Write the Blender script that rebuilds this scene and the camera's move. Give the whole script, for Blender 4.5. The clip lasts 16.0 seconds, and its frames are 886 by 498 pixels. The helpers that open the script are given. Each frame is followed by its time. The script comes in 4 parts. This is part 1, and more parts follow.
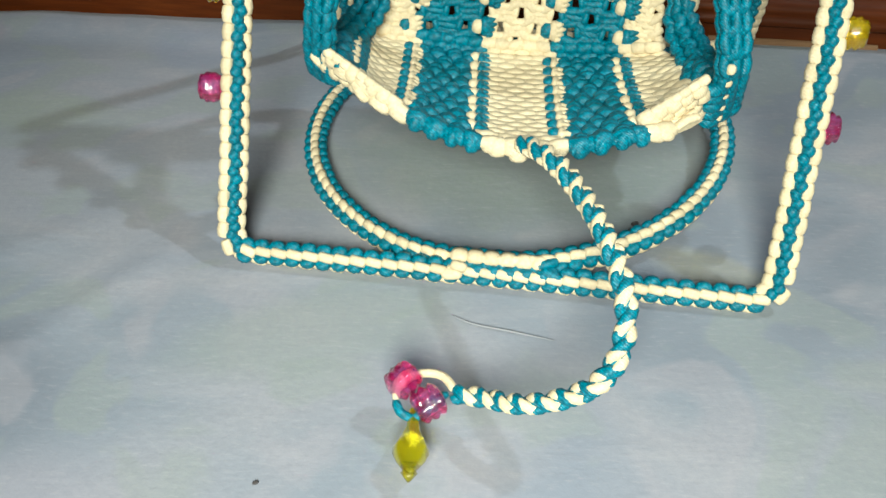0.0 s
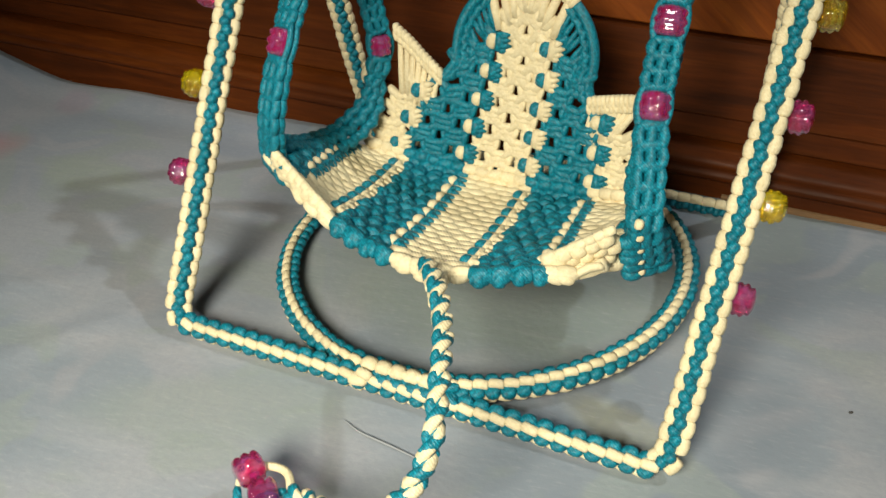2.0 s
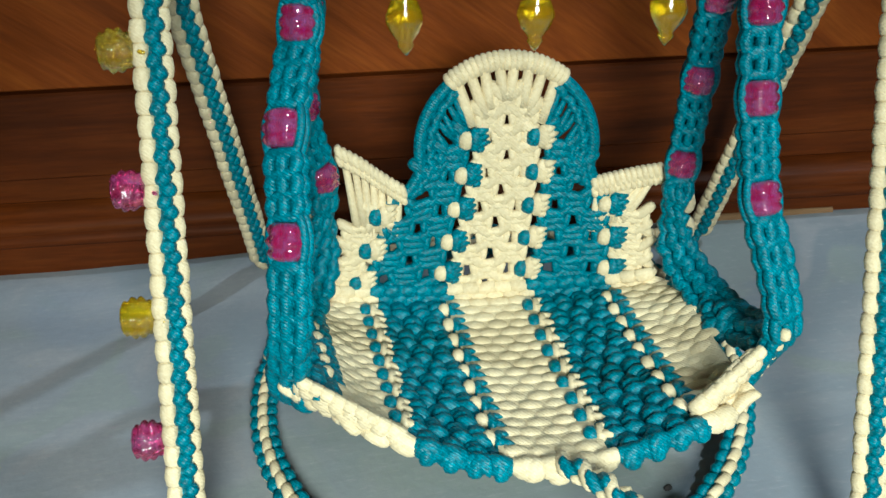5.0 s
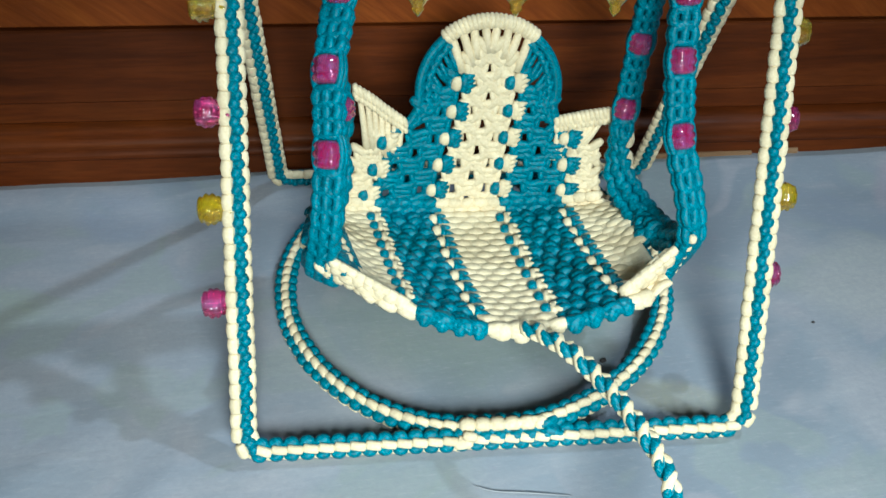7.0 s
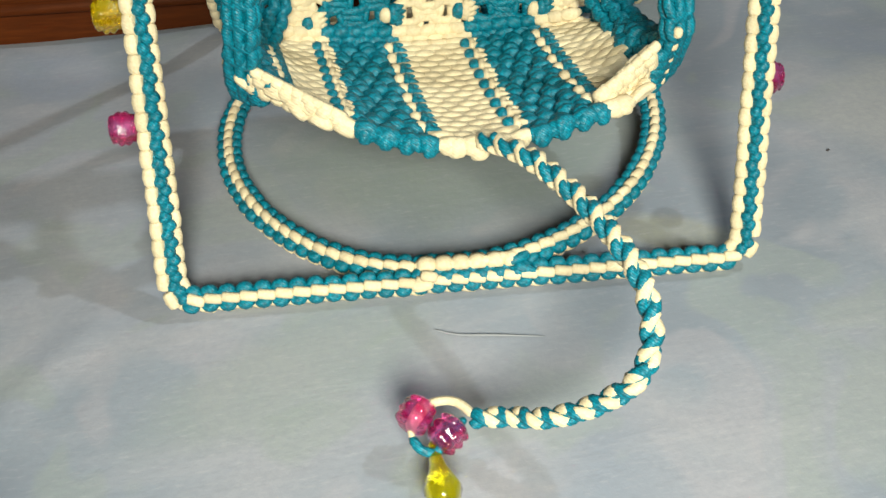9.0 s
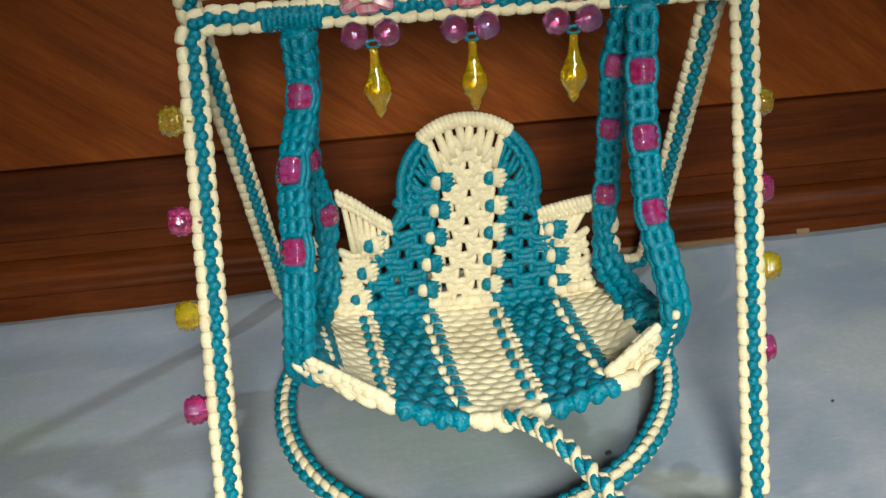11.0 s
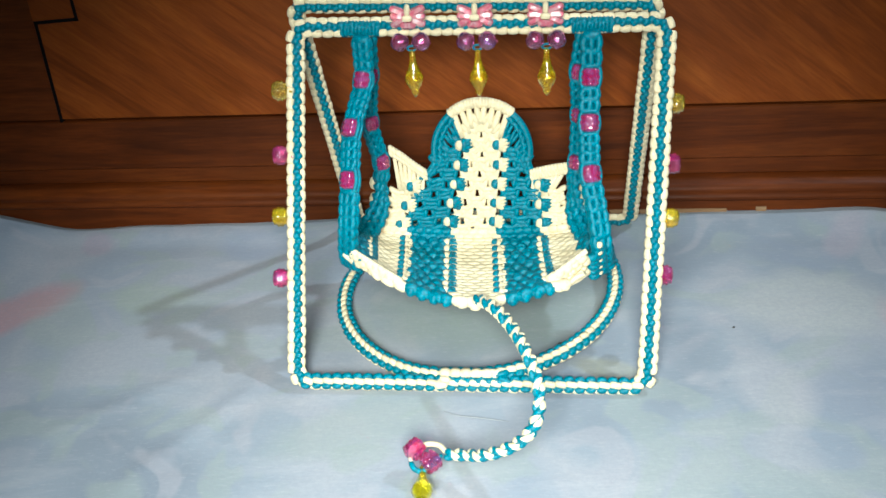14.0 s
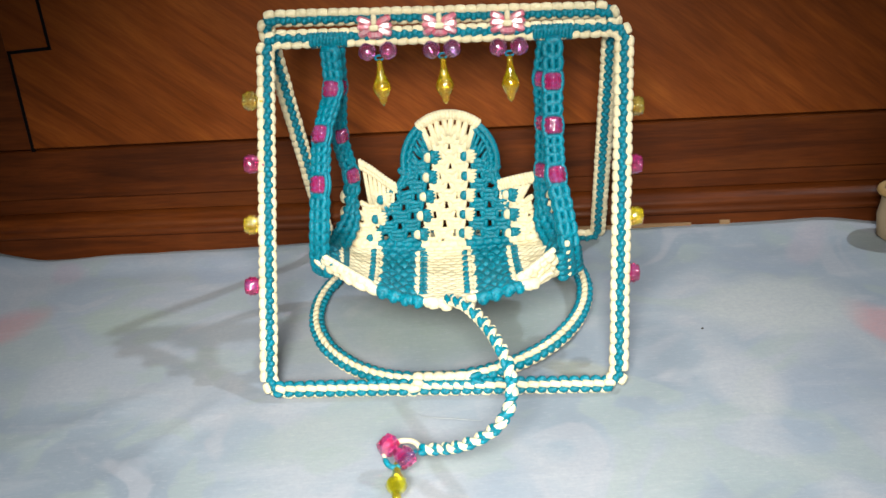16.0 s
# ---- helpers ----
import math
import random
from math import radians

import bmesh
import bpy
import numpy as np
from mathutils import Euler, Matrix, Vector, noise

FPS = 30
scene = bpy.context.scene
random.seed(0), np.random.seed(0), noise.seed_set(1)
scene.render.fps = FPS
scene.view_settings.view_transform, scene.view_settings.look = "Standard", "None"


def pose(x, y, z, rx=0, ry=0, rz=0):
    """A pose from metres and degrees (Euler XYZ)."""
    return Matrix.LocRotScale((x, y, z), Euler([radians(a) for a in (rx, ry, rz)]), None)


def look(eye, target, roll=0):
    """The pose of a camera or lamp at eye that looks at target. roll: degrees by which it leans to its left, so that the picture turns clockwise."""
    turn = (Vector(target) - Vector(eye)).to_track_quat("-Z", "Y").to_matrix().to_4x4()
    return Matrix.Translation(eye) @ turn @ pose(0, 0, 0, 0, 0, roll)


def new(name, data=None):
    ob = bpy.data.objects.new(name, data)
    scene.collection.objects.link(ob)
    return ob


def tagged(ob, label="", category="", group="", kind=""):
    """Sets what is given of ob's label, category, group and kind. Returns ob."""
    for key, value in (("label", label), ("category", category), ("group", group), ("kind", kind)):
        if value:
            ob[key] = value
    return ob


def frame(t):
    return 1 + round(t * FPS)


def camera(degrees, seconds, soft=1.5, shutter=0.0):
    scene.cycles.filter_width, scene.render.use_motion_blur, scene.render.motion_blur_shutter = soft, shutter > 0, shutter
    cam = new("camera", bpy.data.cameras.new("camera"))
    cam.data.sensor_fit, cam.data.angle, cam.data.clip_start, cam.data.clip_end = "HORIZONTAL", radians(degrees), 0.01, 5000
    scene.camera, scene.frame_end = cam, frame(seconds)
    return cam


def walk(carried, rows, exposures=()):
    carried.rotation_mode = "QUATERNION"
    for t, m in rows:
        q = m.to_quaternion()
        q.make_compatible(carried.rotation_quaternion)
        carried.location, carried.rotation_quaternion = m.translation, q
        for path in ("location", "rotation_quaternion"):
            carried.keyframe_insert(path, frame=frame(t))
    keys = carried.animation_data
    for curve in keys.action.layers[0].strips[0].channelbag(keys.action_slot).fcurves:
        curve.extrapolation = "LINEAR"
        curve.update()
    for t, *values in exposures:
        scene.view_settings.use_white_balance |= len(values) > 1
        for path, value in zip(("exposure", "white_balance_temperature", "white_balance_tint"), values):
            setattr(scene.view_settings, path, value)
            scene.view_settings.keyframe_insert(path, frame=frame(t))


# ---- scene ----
cam = camera(53.3, 16.0)
# seconds, place in metres, turn in degrees
PATH = [
    (0.0, 0.0220, -0.2277, 0.2220, 48.08, 0.69, 9.32),
    (0.5, 0.0912, -0.2304, 0.2564, 52.02, 0.94, 21.35),
    (1.0, 0.1132, -0.2238, 0.2211, 53.88, 0.59, 24.84),
    (1.5, 0.1194, -0.2227, 0.2169, 54.76, 0.37, 26.11),
    (2.0, 0.1100, -0.2090, 0.2262, 55.73, -0.20, 23.88),
    (2.5, 0.0933, -0.1933, 0.2335, 56.53, 0.80, 18.59),
    (3.0, 0.0762, -0.1718, 0.2362, 55.63, 5.49, 12.26),
    (3.5, 0.0591, -0.1524, 0.2390, 53.19, 7.76, 5.40),
    (4.0, 0.0293, -0.1463, 0.2306, 53.01, 6.19, 0.84),
    (4.2, 0.0129, -0.1376, 0.2219, 53.55, 5.34, -0.64),
    (6.3, -0.0451, -0.1706, 0.2839, 51.01, -2.04, -5.40),
    (6.5, -0.0448, -0.1885, 0.2822, 50.79, -1.81, -4.79),
    (7.0, -0.0473, -0.2071, 0.2825, 49.09, -1.83, -4.50),
    (7.5, -0.0292, -0.2096, 0.2586, 48.27, -0.12, -5.63),
    (8.0, -0.0297, -0.2068, 0.2384, 48.08, 0.24, -4.75),
    (8.5, -0.0255, -0.2076, 0.2268, 46.61, 0.67, -4.49),
    (9.0, -0.0200, -0.2049, 0.2231, 45.20, 1.12, -4.75),
    (9.5, -0.0220, -0.2118, 0.2444, 48.97, 1.82, -4.96),
    (10.0, -0.0179, -0.2186, 0.2549, 55.66, 3.40, -3.70),
    (10.2, -0.0186, -0.2189, 0.2614, 56.68, 3.46, -3.62),
    (12.3, -0.0026, -0.2305, 0.2726, 58.32, 4.36, -0.98),
    (12.5, -0.0046, -0.2360, 0.2756, 57.05, 3.82, -0.67),
    (13.0, -0.0067, -0.2826, 0.3170, 53.92, 0.99, -0.26),
    (13.5, 0.0226, -0.3414, 0.3351, 55.84, 2.01, 4.32),
    (14.0, 0.0524, -0.3665, 0.3319, 57.18, 4.14, 6.57),
    (14.5, 0.0423, -0.3858, 0.3106, 59.96, 2.52, 7.05),
    (15.0, 0.0554, -0.3973, 0.3064, 62.10, 3.51, 5.51),
    (15.5, 0.0533, -0.3944, 0.3030, 62.32, 3.98, 4.91),
    (16.0, 0.0547, -0.3911, 0.3016, 61.78, 4.36, 4.49),
]
# seconds, stops, kelvin, tint: the phone's own exposure and white balance drift
EXPOSURES = [(0.0, -0.36, 6450, 2), (0.5, -0.36, 7100, 8), (1.0, -0.28, 7150, 9), (1.5, -0.38, 6950, 3), (2.0, -0.52, 7300, 4), (3.5, -0.58, 6700, -4), (4.2, -0.52, 6550, -4),
             (6.3, -0.44, 5300, -6), (7.0, -0.38, 5600, -2), (8.0, -0.40, 6600, 0), (9.0, -0.40, 6900, 4), (9.5, -0.47, 6750, 0), (10.0, -0.54, 7050, 3), (10.2, -0.54, 7000, 3),
             (12.3, -0.42, 5400, 0), (13.0, -0.28, 5400, -4), (13.5, 0.0, 5700, -3), (14.0, 0.10, 5950, 1), (14.5, 0.12, 6350, 6), (16.0, 0.10, 6400, 6)]
walk(cam, [(t, pose(*p)) for t, *p in PATH], EXPOSURES)

# ---- world and light ----
world = bpy.data.worlds.new("room_dusk")
scene.world = world
world.use_nodes = True
world.node_tree.nodes["Background"].inputs[0].default_value = (0.50, 0.55, 0.65, 1)
world.node_tree.nodes["Background"].inputs[1].default_value = 0.006


def lamp(name, kind, m, watts, size, colour):
    data = bpy.data.lights.new(name, kind)
    data.energy, data.color = watts, colour
    if kind == "AREA":
        data.shape, data.size, data.size_y = "RECTANGLE", size[0], size[1]
    else:
        data.shadow_soft_size = size
    ob = new(name, data)
    ob.matrix_world = m
    return ob


# the lamp of the phone in hand, and the ceiling lamp that throws the long shade to the side
phone = lamp("phone_light", "SPOT", look((0.028, -0.510, 0.396), (0.008, -0.066, 0.0)), 43.5, 0.115, (1.0, 0.985, 0.90))
phone.data.spot_size, phone.data.spot_blend = radians(65), 1.0
lamp("ceiling_lamp", "AREA", look((1.17, 0.36, 2.05), (-0.02, 0.06, 0.0)), 23, (0.07, 0.07), (0.84, 0.92, 1.0))


# ---- materials ----
def material(name, colour, rough=0.6, **more):
    mat = bpy.data.materials.new(name)
    mat.use_nodes = True
    nt = mat.node_tree
    bsdf = nt.nodes["Principled BSDF"]
    bsdf.inputs["Base Color"].default_value = (*colour, 1)
    bsdf.inputs["Roughness"].default_value = rough
    for key, value in more.items():
        bsdf.inputs[key.replace("_", " ")].default_value = value
    return mat, nt, bsdf


def mix(nt, fac, a, b, how="MIX"):
    n = nt.nodes.new("ShaderNodeMix")
    n.data_type, n.blend_type = "RGBA", how
    for key, value in ((0, fac), (6, a), (7, b)):
        if hasattr(value, "is_output"):
            nt.links.new(value, n.inputs[key])
        elif key == 0:
            n.inputs[0].default_value = value
        else:
            n.inputs[key].default_value = (*value, 1)
    return n.outputs[2]


def ramp(nt, value, stops):
    n = nt.nodes.new("ShaderNodeValToRGB")
    nt.links.new(value, n.inputs[0])
    el = n.color_ramp.elements
    while len(el) < len(stops):
        el.new(0.5)
    for e, (p, c) in zip(el, stops):
        e.position, e.color = p, (*c, 1) if len(c) == 3 else c
    return n.outputs[0]


def noise_tex(nt, vec, scale, detail=3, rough=0.5, distortion=0.0):
    n = nt.nodes.new("ShaderNodeTexNoise")
    n.inputs["Scale"].default_value, n.inputs["Detail"].default_value = scale, detail
    n.inputs["Roughness"].default_value, n.inputs["Distortion"].default_value = rough, distortion
    nt.links.new(vec, n.inputs["Vector"])
    return n.outputs[0]


def bump(nt, bsdf, height, strength, distance):
    n = nt.nodes.new("ShaderNodeBump")
    n.inputs["Strength"].default_value, n.inputs["Distance"].default_value = strength, distance
    nt.links.new(height, n.inputs["Height"])
    nt.links.new(n.outputs[0], bsdf.inputs["Normal"])


def cord_material(name, dark, light, rough, sheen, ribs, relief, shine=0.25):
    mat, nt, bsdf = material(name, light, rough, Sheen_Weight=sheen, Sheen_Roughness=0.4)
    bsdf.inputs["Specular IOR Level"].default_value = shine
    co = nt.nodes.new("ShaderNodeTexCoord").outputs["Object"]
    geo = nt.nodes.new("ShaderNodeNewGeometry")
    fleck = noise_tex(nt, co, 900, 2)
    stain = noise_tex(nt, co, 60, 3)
    col = mix(nt, ramp(nt, fleck, [(0.35, (0, 0, 0)), (0.7, (1, 1, 1))]), dark, light)
    col = mix(nt, ramp(nt, stain, [(0.35, (0.25, 0.25, 0.25)), (0.65, (0, 0, 0))]), col, dark)
    hue = nt.nodes.new("ShaderNodeHueSaturation")
    nt.links.new(col, hue.inputs["Color"])
    vary = nt.nodes.new("ShaderNodeMapRange")
    vary.inputs[3].default_value, vary.inputs[4].default_value = 0.9, 1.08
    nt.links.new(geo.outputs["Random Per Island"], vary.inputs[0])
    nt.links.new(vary.outputs[0], hue.inputs["Value"])
    wave = nt.nodes.new("ShaderNodeTexWave")
    wave.bands_direction = "DIAGONAL"
    wave.inputs["Scale"].default_value, wave.inputs["Distortion"].default_value = 480, 3.0
    wave.inputs["Detail"].default_value, wave.inputs["Detail Scale"].default_value = 1, 2
    nt.links.new(co, wave.inputs["Vector"])
    ply = mix(nt, ramp(nt, wave.outputs[0], [(0.15, (ribs,) * 3), (0.6, (0, 0, 0))]), hue.outputs[0], dark)
    nt.links.new(ply, bsdf.inputs["Base Color"])
    add = nt.nodes.new("ShaderNodeMath")
    add.operation = "ADD"
    nt.links.new(wave.outputs[0], add.inputs[0])
    nt.links.new(fleck, add.inputs[1])
    bump(nt, bsdf, add.outputs[0], relief, 0.0005)
    return mat


CREAM = cord_material("cream_cord", (0.675, 0.56, 0.357), (0.77, 0.665, 0.465), 0.7, 0.05, 0.10, 0.25)
TEAL = cord_material("teal_cord", (0.000, 0.105, 0.150), (0.000, 0.285, 0.405), 0.45, 0.0, 0.6, 0.32, 0.36)


def bead_material(name, colour, deep, clear=0.9):
    mat, nt, bsdf = material(name, colour, 0.07, IOR=1.5, Transmission_Weight=clear, Coat_Weight=1.0, Coat_Roughness=0.06)
    co = nt.nodes.new("ShaderNodeTexCoord").outputs["Object"]
    swirl = noise_tex(nt, co, 260, 2, 0.5, 1.0)
    bump(nt, bsdf, noise_tex(nt, co, 620, 2), 0.25, 0.0010)
    nt.links.new(mix(nt, ramp(nt, swirl, [(0.42, (0, 0, 0)), (0.62, (1, 1, 1))]), colour, deep), bsdf.inputs["Base Color"])
    return mat


PINK = bead_material("pink_acrylic", (0.86, 0.022, 0.20), (0.80, 0.14, 0.44), 0.74)
CLEAR_PINK = bead_material("clear_pink_acrylic", (0.90, 0.03, 0.25), (0.82, 0.20, 0.55), 0.90)
VIOLET = bead_material("violet_acrylic", (0.70, 0.14, 0.36), (0.45, 0.32, 0.66), 0.9)
ROSE = bead_material("rose_acrylic", (0.95, 0.22, 0.32), (0.97, 0.55, 0.60), 0.55)
YELLOW = bead_material("yellow_acrylic", (0.94, 0.66, 0.006), (0.95, 0.74, 0.02), 0.86)
LIME = bead_material("lime_acrylic", (0.88, 0.80, 0.02), (0.80, 0.72, 0.02), 0.9)
PALE = bead_material("pale_yellow_acrylic", (0.93, 0.68, 0.05), (0.88, 0.66, 0.10), 0.90)


def wood_material(name, dark, mid, light, direction, rough=0.46, coat=0.0):
    mat, nt, bsdf = material(name, mid, rough, Coat_Weight=coat, Coat_Roughness=0.2)
    bsdf.inputs["Specular IOR Level"].default_value = 0.14
    co = nt.nodes.new("ShaderNodeTexCoord").outputs["Object"]
    mapping = nt.nodes.new("ShaderNodeMapping")
    mapping.vector_type = "TEXTURE"
    mapping.inputs["Rotation"].default_value = (0, radians(direction), 0)
    mapping.inputs["Scale"].default_value = (1 / 2.2, 1 / 26, 1 / 26)
    nt.links.new(co, mapping.inputs[0])
    grain = noise_tex(nt, mapping.outputs[0], 2.4, 6, 0.62, 0.6)
    fine = noise_tex(nt, mapping.outputs[0], 22, 4, 0.6)
    cloud = noise_tex(nt, co, 9, 3)
    col = ramp(nt, grain, [(0.22, dark), (0.50, mid), (0.80, light)])
    col = mix(nt, ramp(nt, fine, [(0.40, (0.28, 0.28, 0.28)), (0.60, (0, 0, 0))]), col, dark)
    col = mix(nt, ramp(nt, cloud, [(0.35, (0.45, 0.45, 0.45)), (0.62, (0, 0, 0))]), col, dark)
    nt.links.new(col, bsdf.inputs["Base Color"])
    scuff = noise_tex(nt, co, 45, 5, 0.7)
    nt.links.new(ramp(nt, scuff, [(0.3, (rough - 0.08,) * 3), (0.75, (rough + 0.2,) * 3)]), bsdf.inputs["Roughness"])
    bump(nt, bsdf, fine, 0.25, 0.0006)
    return mat


WOOD_RAIL = wood_material("polished_rail_wood", (0.026, 0.006, 0.0010), (0.112, 0.024, 0.0034), (0.170, 0.043, 0.0063), 0)
WOOD_PANEL = wood_material("veneer_panel_wood", (0.080, 0.017, 0.0020), (0.225, 0.051, 0.0062), (0.330, 0.088, 0.0115), 38)
WOOD_RAW = wood_material("raw_chipped_wood", (0.13, 0.07, 0.035), (0.28, 0.17, 0.095), (0.40, 0.28, 0.18), 0, 0.8, 0.0)
# black of the inlaid lines, also used as painted shade in the groove
INLAY_GROOVE_BLACK = material("black_inlay_groove_shade", (0.003, 0.002, 0.002), 0.7, Specular_IOR_Level=0.1)[0]


def sheet_material():
    mat, nt, bsdf = material("printed_cotton", (0.5, 0.56, 0.62), 0.85, Sheen_Weight=0.12)
    co = nt.nodes.new("ShaderNodeTexCoord").outputs["Object"]
    wash = noise_tex(nt, co, 7.5, 2, 0.45, 0.8)
    wash2 = noise_tex(nt, co, 17, 2, 0.4, 1.4)
    fine = noise_tex(nt, co, 420, 3, 0.7)
    col = ramp(nt, wash, [(0.30, (0.160, 0.188, 0.233)), (0.45, (0.221, 0.253, 0.302)), (0.55, (0.283, 0.294, 0.332)), (0.70, (0.211, 0.244, 0.302))])
    col = mix(nt, ramp(nt, wash2, [(0.54, (0, 0, 0)), (0.60, (0.5, 0.5, 0.5))]), col, (0.242, 0.280, 0.267))
    col = mix(nt, ramp(nt, wash2, [(0.36, (0.45, 0.45, 0.45)), (0.43, (0, 0, 0))]), col, (0.319, 0.309, 0.346))
    # petal prints and painted seat shade: place, half-lengths, turn, colour, strength
    # the first patch, inside the ring, is part print, part painted shade under the seat
    petals_and_shade = [((0.010, 0.085), (0.095, 0.062), 8, (0.205, 0.246, 0.228), 0.75),
              ((-0.055, -0.030), (0.060, 0.022), 24, (0.232, 0.272, 0.258), 0.5),
              ((-0.318, 0.060), (0.062, 0.026), 46, (0.371, 0.193, 0.208), 0.72),
              ((-0.291, 0.150), (0.020, 0.014), -55, (0.299, 0.241, 0.297), 0.6),
              ((-0.221, 0.084), (0.032, 0.020), -8, (0.258, 0.299, 0.257), 0.6),
              ((-0.170, 0.148), (0.030, 0.022), -20, (0.227, 0.261, 0.346), 0.6),
              ((0.262, 0.056), (0.046, 0.018), -58, (0.391, 0.198, 0.213), 0.72),
              ((0.238, 0.158), (0.034, 0.013), 62, (0.33, 0.275, 0.325), 0.45),
              ((0.203, 0.086), (0.058, 0.037), 4, (0.324, 0.333, 0.342), 0.8),
              ((0.200, 0.140), (0.044, 0.015), -26, (0.196, 0.227, 0.292), 0.75),
              ((0.222, 0.003), (0.052, 0.030), -6, (0.216, 0.241, 0.302), 0.7),
              ((0.165, 0.010), (0.024, 0.034), 12, (0.340, 0.333, 0.366), 0.6),
              ((0.080, 0.018), (0.028, 0.012), -20, (0.278, 0.280, 0.228), 0.6),
              ((-0.34, -0.03), (0.090, 0.030), 20, (0.247, 0.265, 0.342), 0.6),
              ((-0.16, -0.14), (0.10, 0.035), 35, (0.330, 0.318, 0.366), 0.5)]
    edge = noise_tex(nt, co, 28, 3, 0.5)
    for (px, py), (hx, hy), turn, colour, strength in petals_and_shade:
        m = nt.nodes.new("ShaderNodeMapping")
        m.vector_type = "TEXTURE"
        m.inputs["Location"].default_value = (px, py, 0)
        m.inputs["Rotation"].default_value = (0, 0, radians(turn))
        m.inputs["Scale"].default_value = (hx, hy, 1)
        nt.links.new(co, m.inputs[0])
        length = nt.nodes.new("ShaderNodeVectorMath")
        length.operation = "LENGTH"
        nt.links.new(m.outputs[0], length.inputs[0])
        add = nt.nodes.new("ShaderNodeMath")
        add.operation = "MULTIPLY_ADD"
        nt.links.new(edge, add.inputs[0])
        add.inputs[1].default_value = 0.55
        nt.links.new(length.outputs["Value"], add.inputs[2])
        mr = nt.nodes.new("ShaderNodeMapRange")
        nt.links.new(add.outputs[0], mr.inputs[0])
        mr.inputs[1].default_value, mr.inputs[2].default_value = 0.88, 1.28
        mr.inputs[3].default_value, mr.inputs[4].default_value = strength, 0.0
        col = mix(nt, mr.outputs[0], col, colour)
    col = mix(nt, ramp(nt, fine, [(0.40, (0.25, 0.25, 0.25)), (0.62, (0, 0, 0))]), col, (0.206, 0.222, 0.267))
    nt.links.new(col, bsdf.inputs["Base Color"])
    # thin pale drag lines of the print and soft small creases
    drag = nt.nodes.new("ShaderNodeMapping")
    drag.vector_type = "TEXTURE"
    drag.inputs["Rotation"].default_value = (0, 0, radians(8))
    drag.inputs["Scale"].default_value = (0.09, 0.018, 1)
    nt.links.new(co, drag.inputs[0])
    streak = noise_tex(nt, drag.outputs[0], 1.0, 4, 0.55, 0.5)
    col = mix(nt, ramp(nt, streak, [(0.55, (0, 0, 0)), (0.75, (0.28, 0.28, 0.28))]), col, (0.381, 0.376, 0.406))
    nt.links.new(col, bsdf.inputs["Base Color"])
    # slubs of the weave: short fine dashes along the threads
    slub = nt.nodes.new("ShaderNodeMapping")
    slub.vector_type = "TEXTURE"
    slub.inputs["Rotation"].default_value = (0, 0, radians(5))
    slub.inputs["Scale"].default_value = (0.0060, 0.0014, 1)
    nt.links.new(co, slub.inputs[0])
    dash = noise_tex(nt, slub.outputs[0], 1.0, 3, 0.6)
    col = mix(nt, ramp(nt, dash, [(0.56, (0, 0, 0)), (0.74, (0.20, 0.20, 0.20))]), col, (0.433, 0.425, 0.446))
    col = mix(nt, ramp(nt, dash, [(0.26, (0.18, 0.18, 0.18)), (0.44, (0, 0, 0))]), col, (0.165, 0.179, 0.208))
    nt.links.new(col, bsdf.inputs["Base Color"])
    add = nt.nodes.new("ShaderNodeMath")
    add.operation = "MULTIPLY_ADD"
    nt.links.new(streak, add.inputs[0])
    add.inputs[1].default_value = 1.6
    nt.links.new(noise_tex(nt, co, 220, 4, 0.65), add.inputs[2])
    bump(nt, bsdf, add.outputs[0], 0.35, 0.0008)
    return mat


SHEET = sheet_material()
LINT = material("dark_lint", (0.05, 0.045, 0.045), 0.9)[0]
# grey that stands for the shade of a small crease
CREASE_SHADE = material("grey_crease_shade", (0.26, 0.27, 0.29), 0.9)[0]


def plaster(name, colour):
    mat, nt, bsdf = material(name, colour, 0.85)
    co = nt.nodes.new("ShaderNodeTexCoord").outputs["Object"]
    nt.links.new(mix(nt, noise_tex(nt, co, 3, 4), tuple(c * 0.85 for c in colour), colour), bsdf.inputs["Base Color"])
    return mat


PLASTER = plaster("room_plaster", (0.34, 0.32, 0.29))
FLOORING = plaster("dull_flooring", (0.25, 0.21, 0.18))
BAG = plaster("beige_felt", (0.34, 0.25, 0.16))
TRIM = plaster("tan_trim", (0.40, 0.24, 0.09))


# ---- mesh building ----
V = Vector


POD = ((-0.5, 0.30), (-0.46, 0.68), (-0.3, 0.95), (0.0, 1.0), (0.3, 0.95), (0.46, 0.68), (0.5, 0.30))
BLUNT = ((-0.5, 0.42), (-0.47, 0.75), (-0.35, 0.96), (0.0, 1.0), (0.35, 0.96), (0.47, 0.75), (0.5, 0.42))


BLOCK = ((-0.5, 0.60), (-0.47, 0.86), (-0.38, 0.99), (0.0, 1.0), (0.38, 0.99), (0.47, 0.86), (0.5, 0.60))


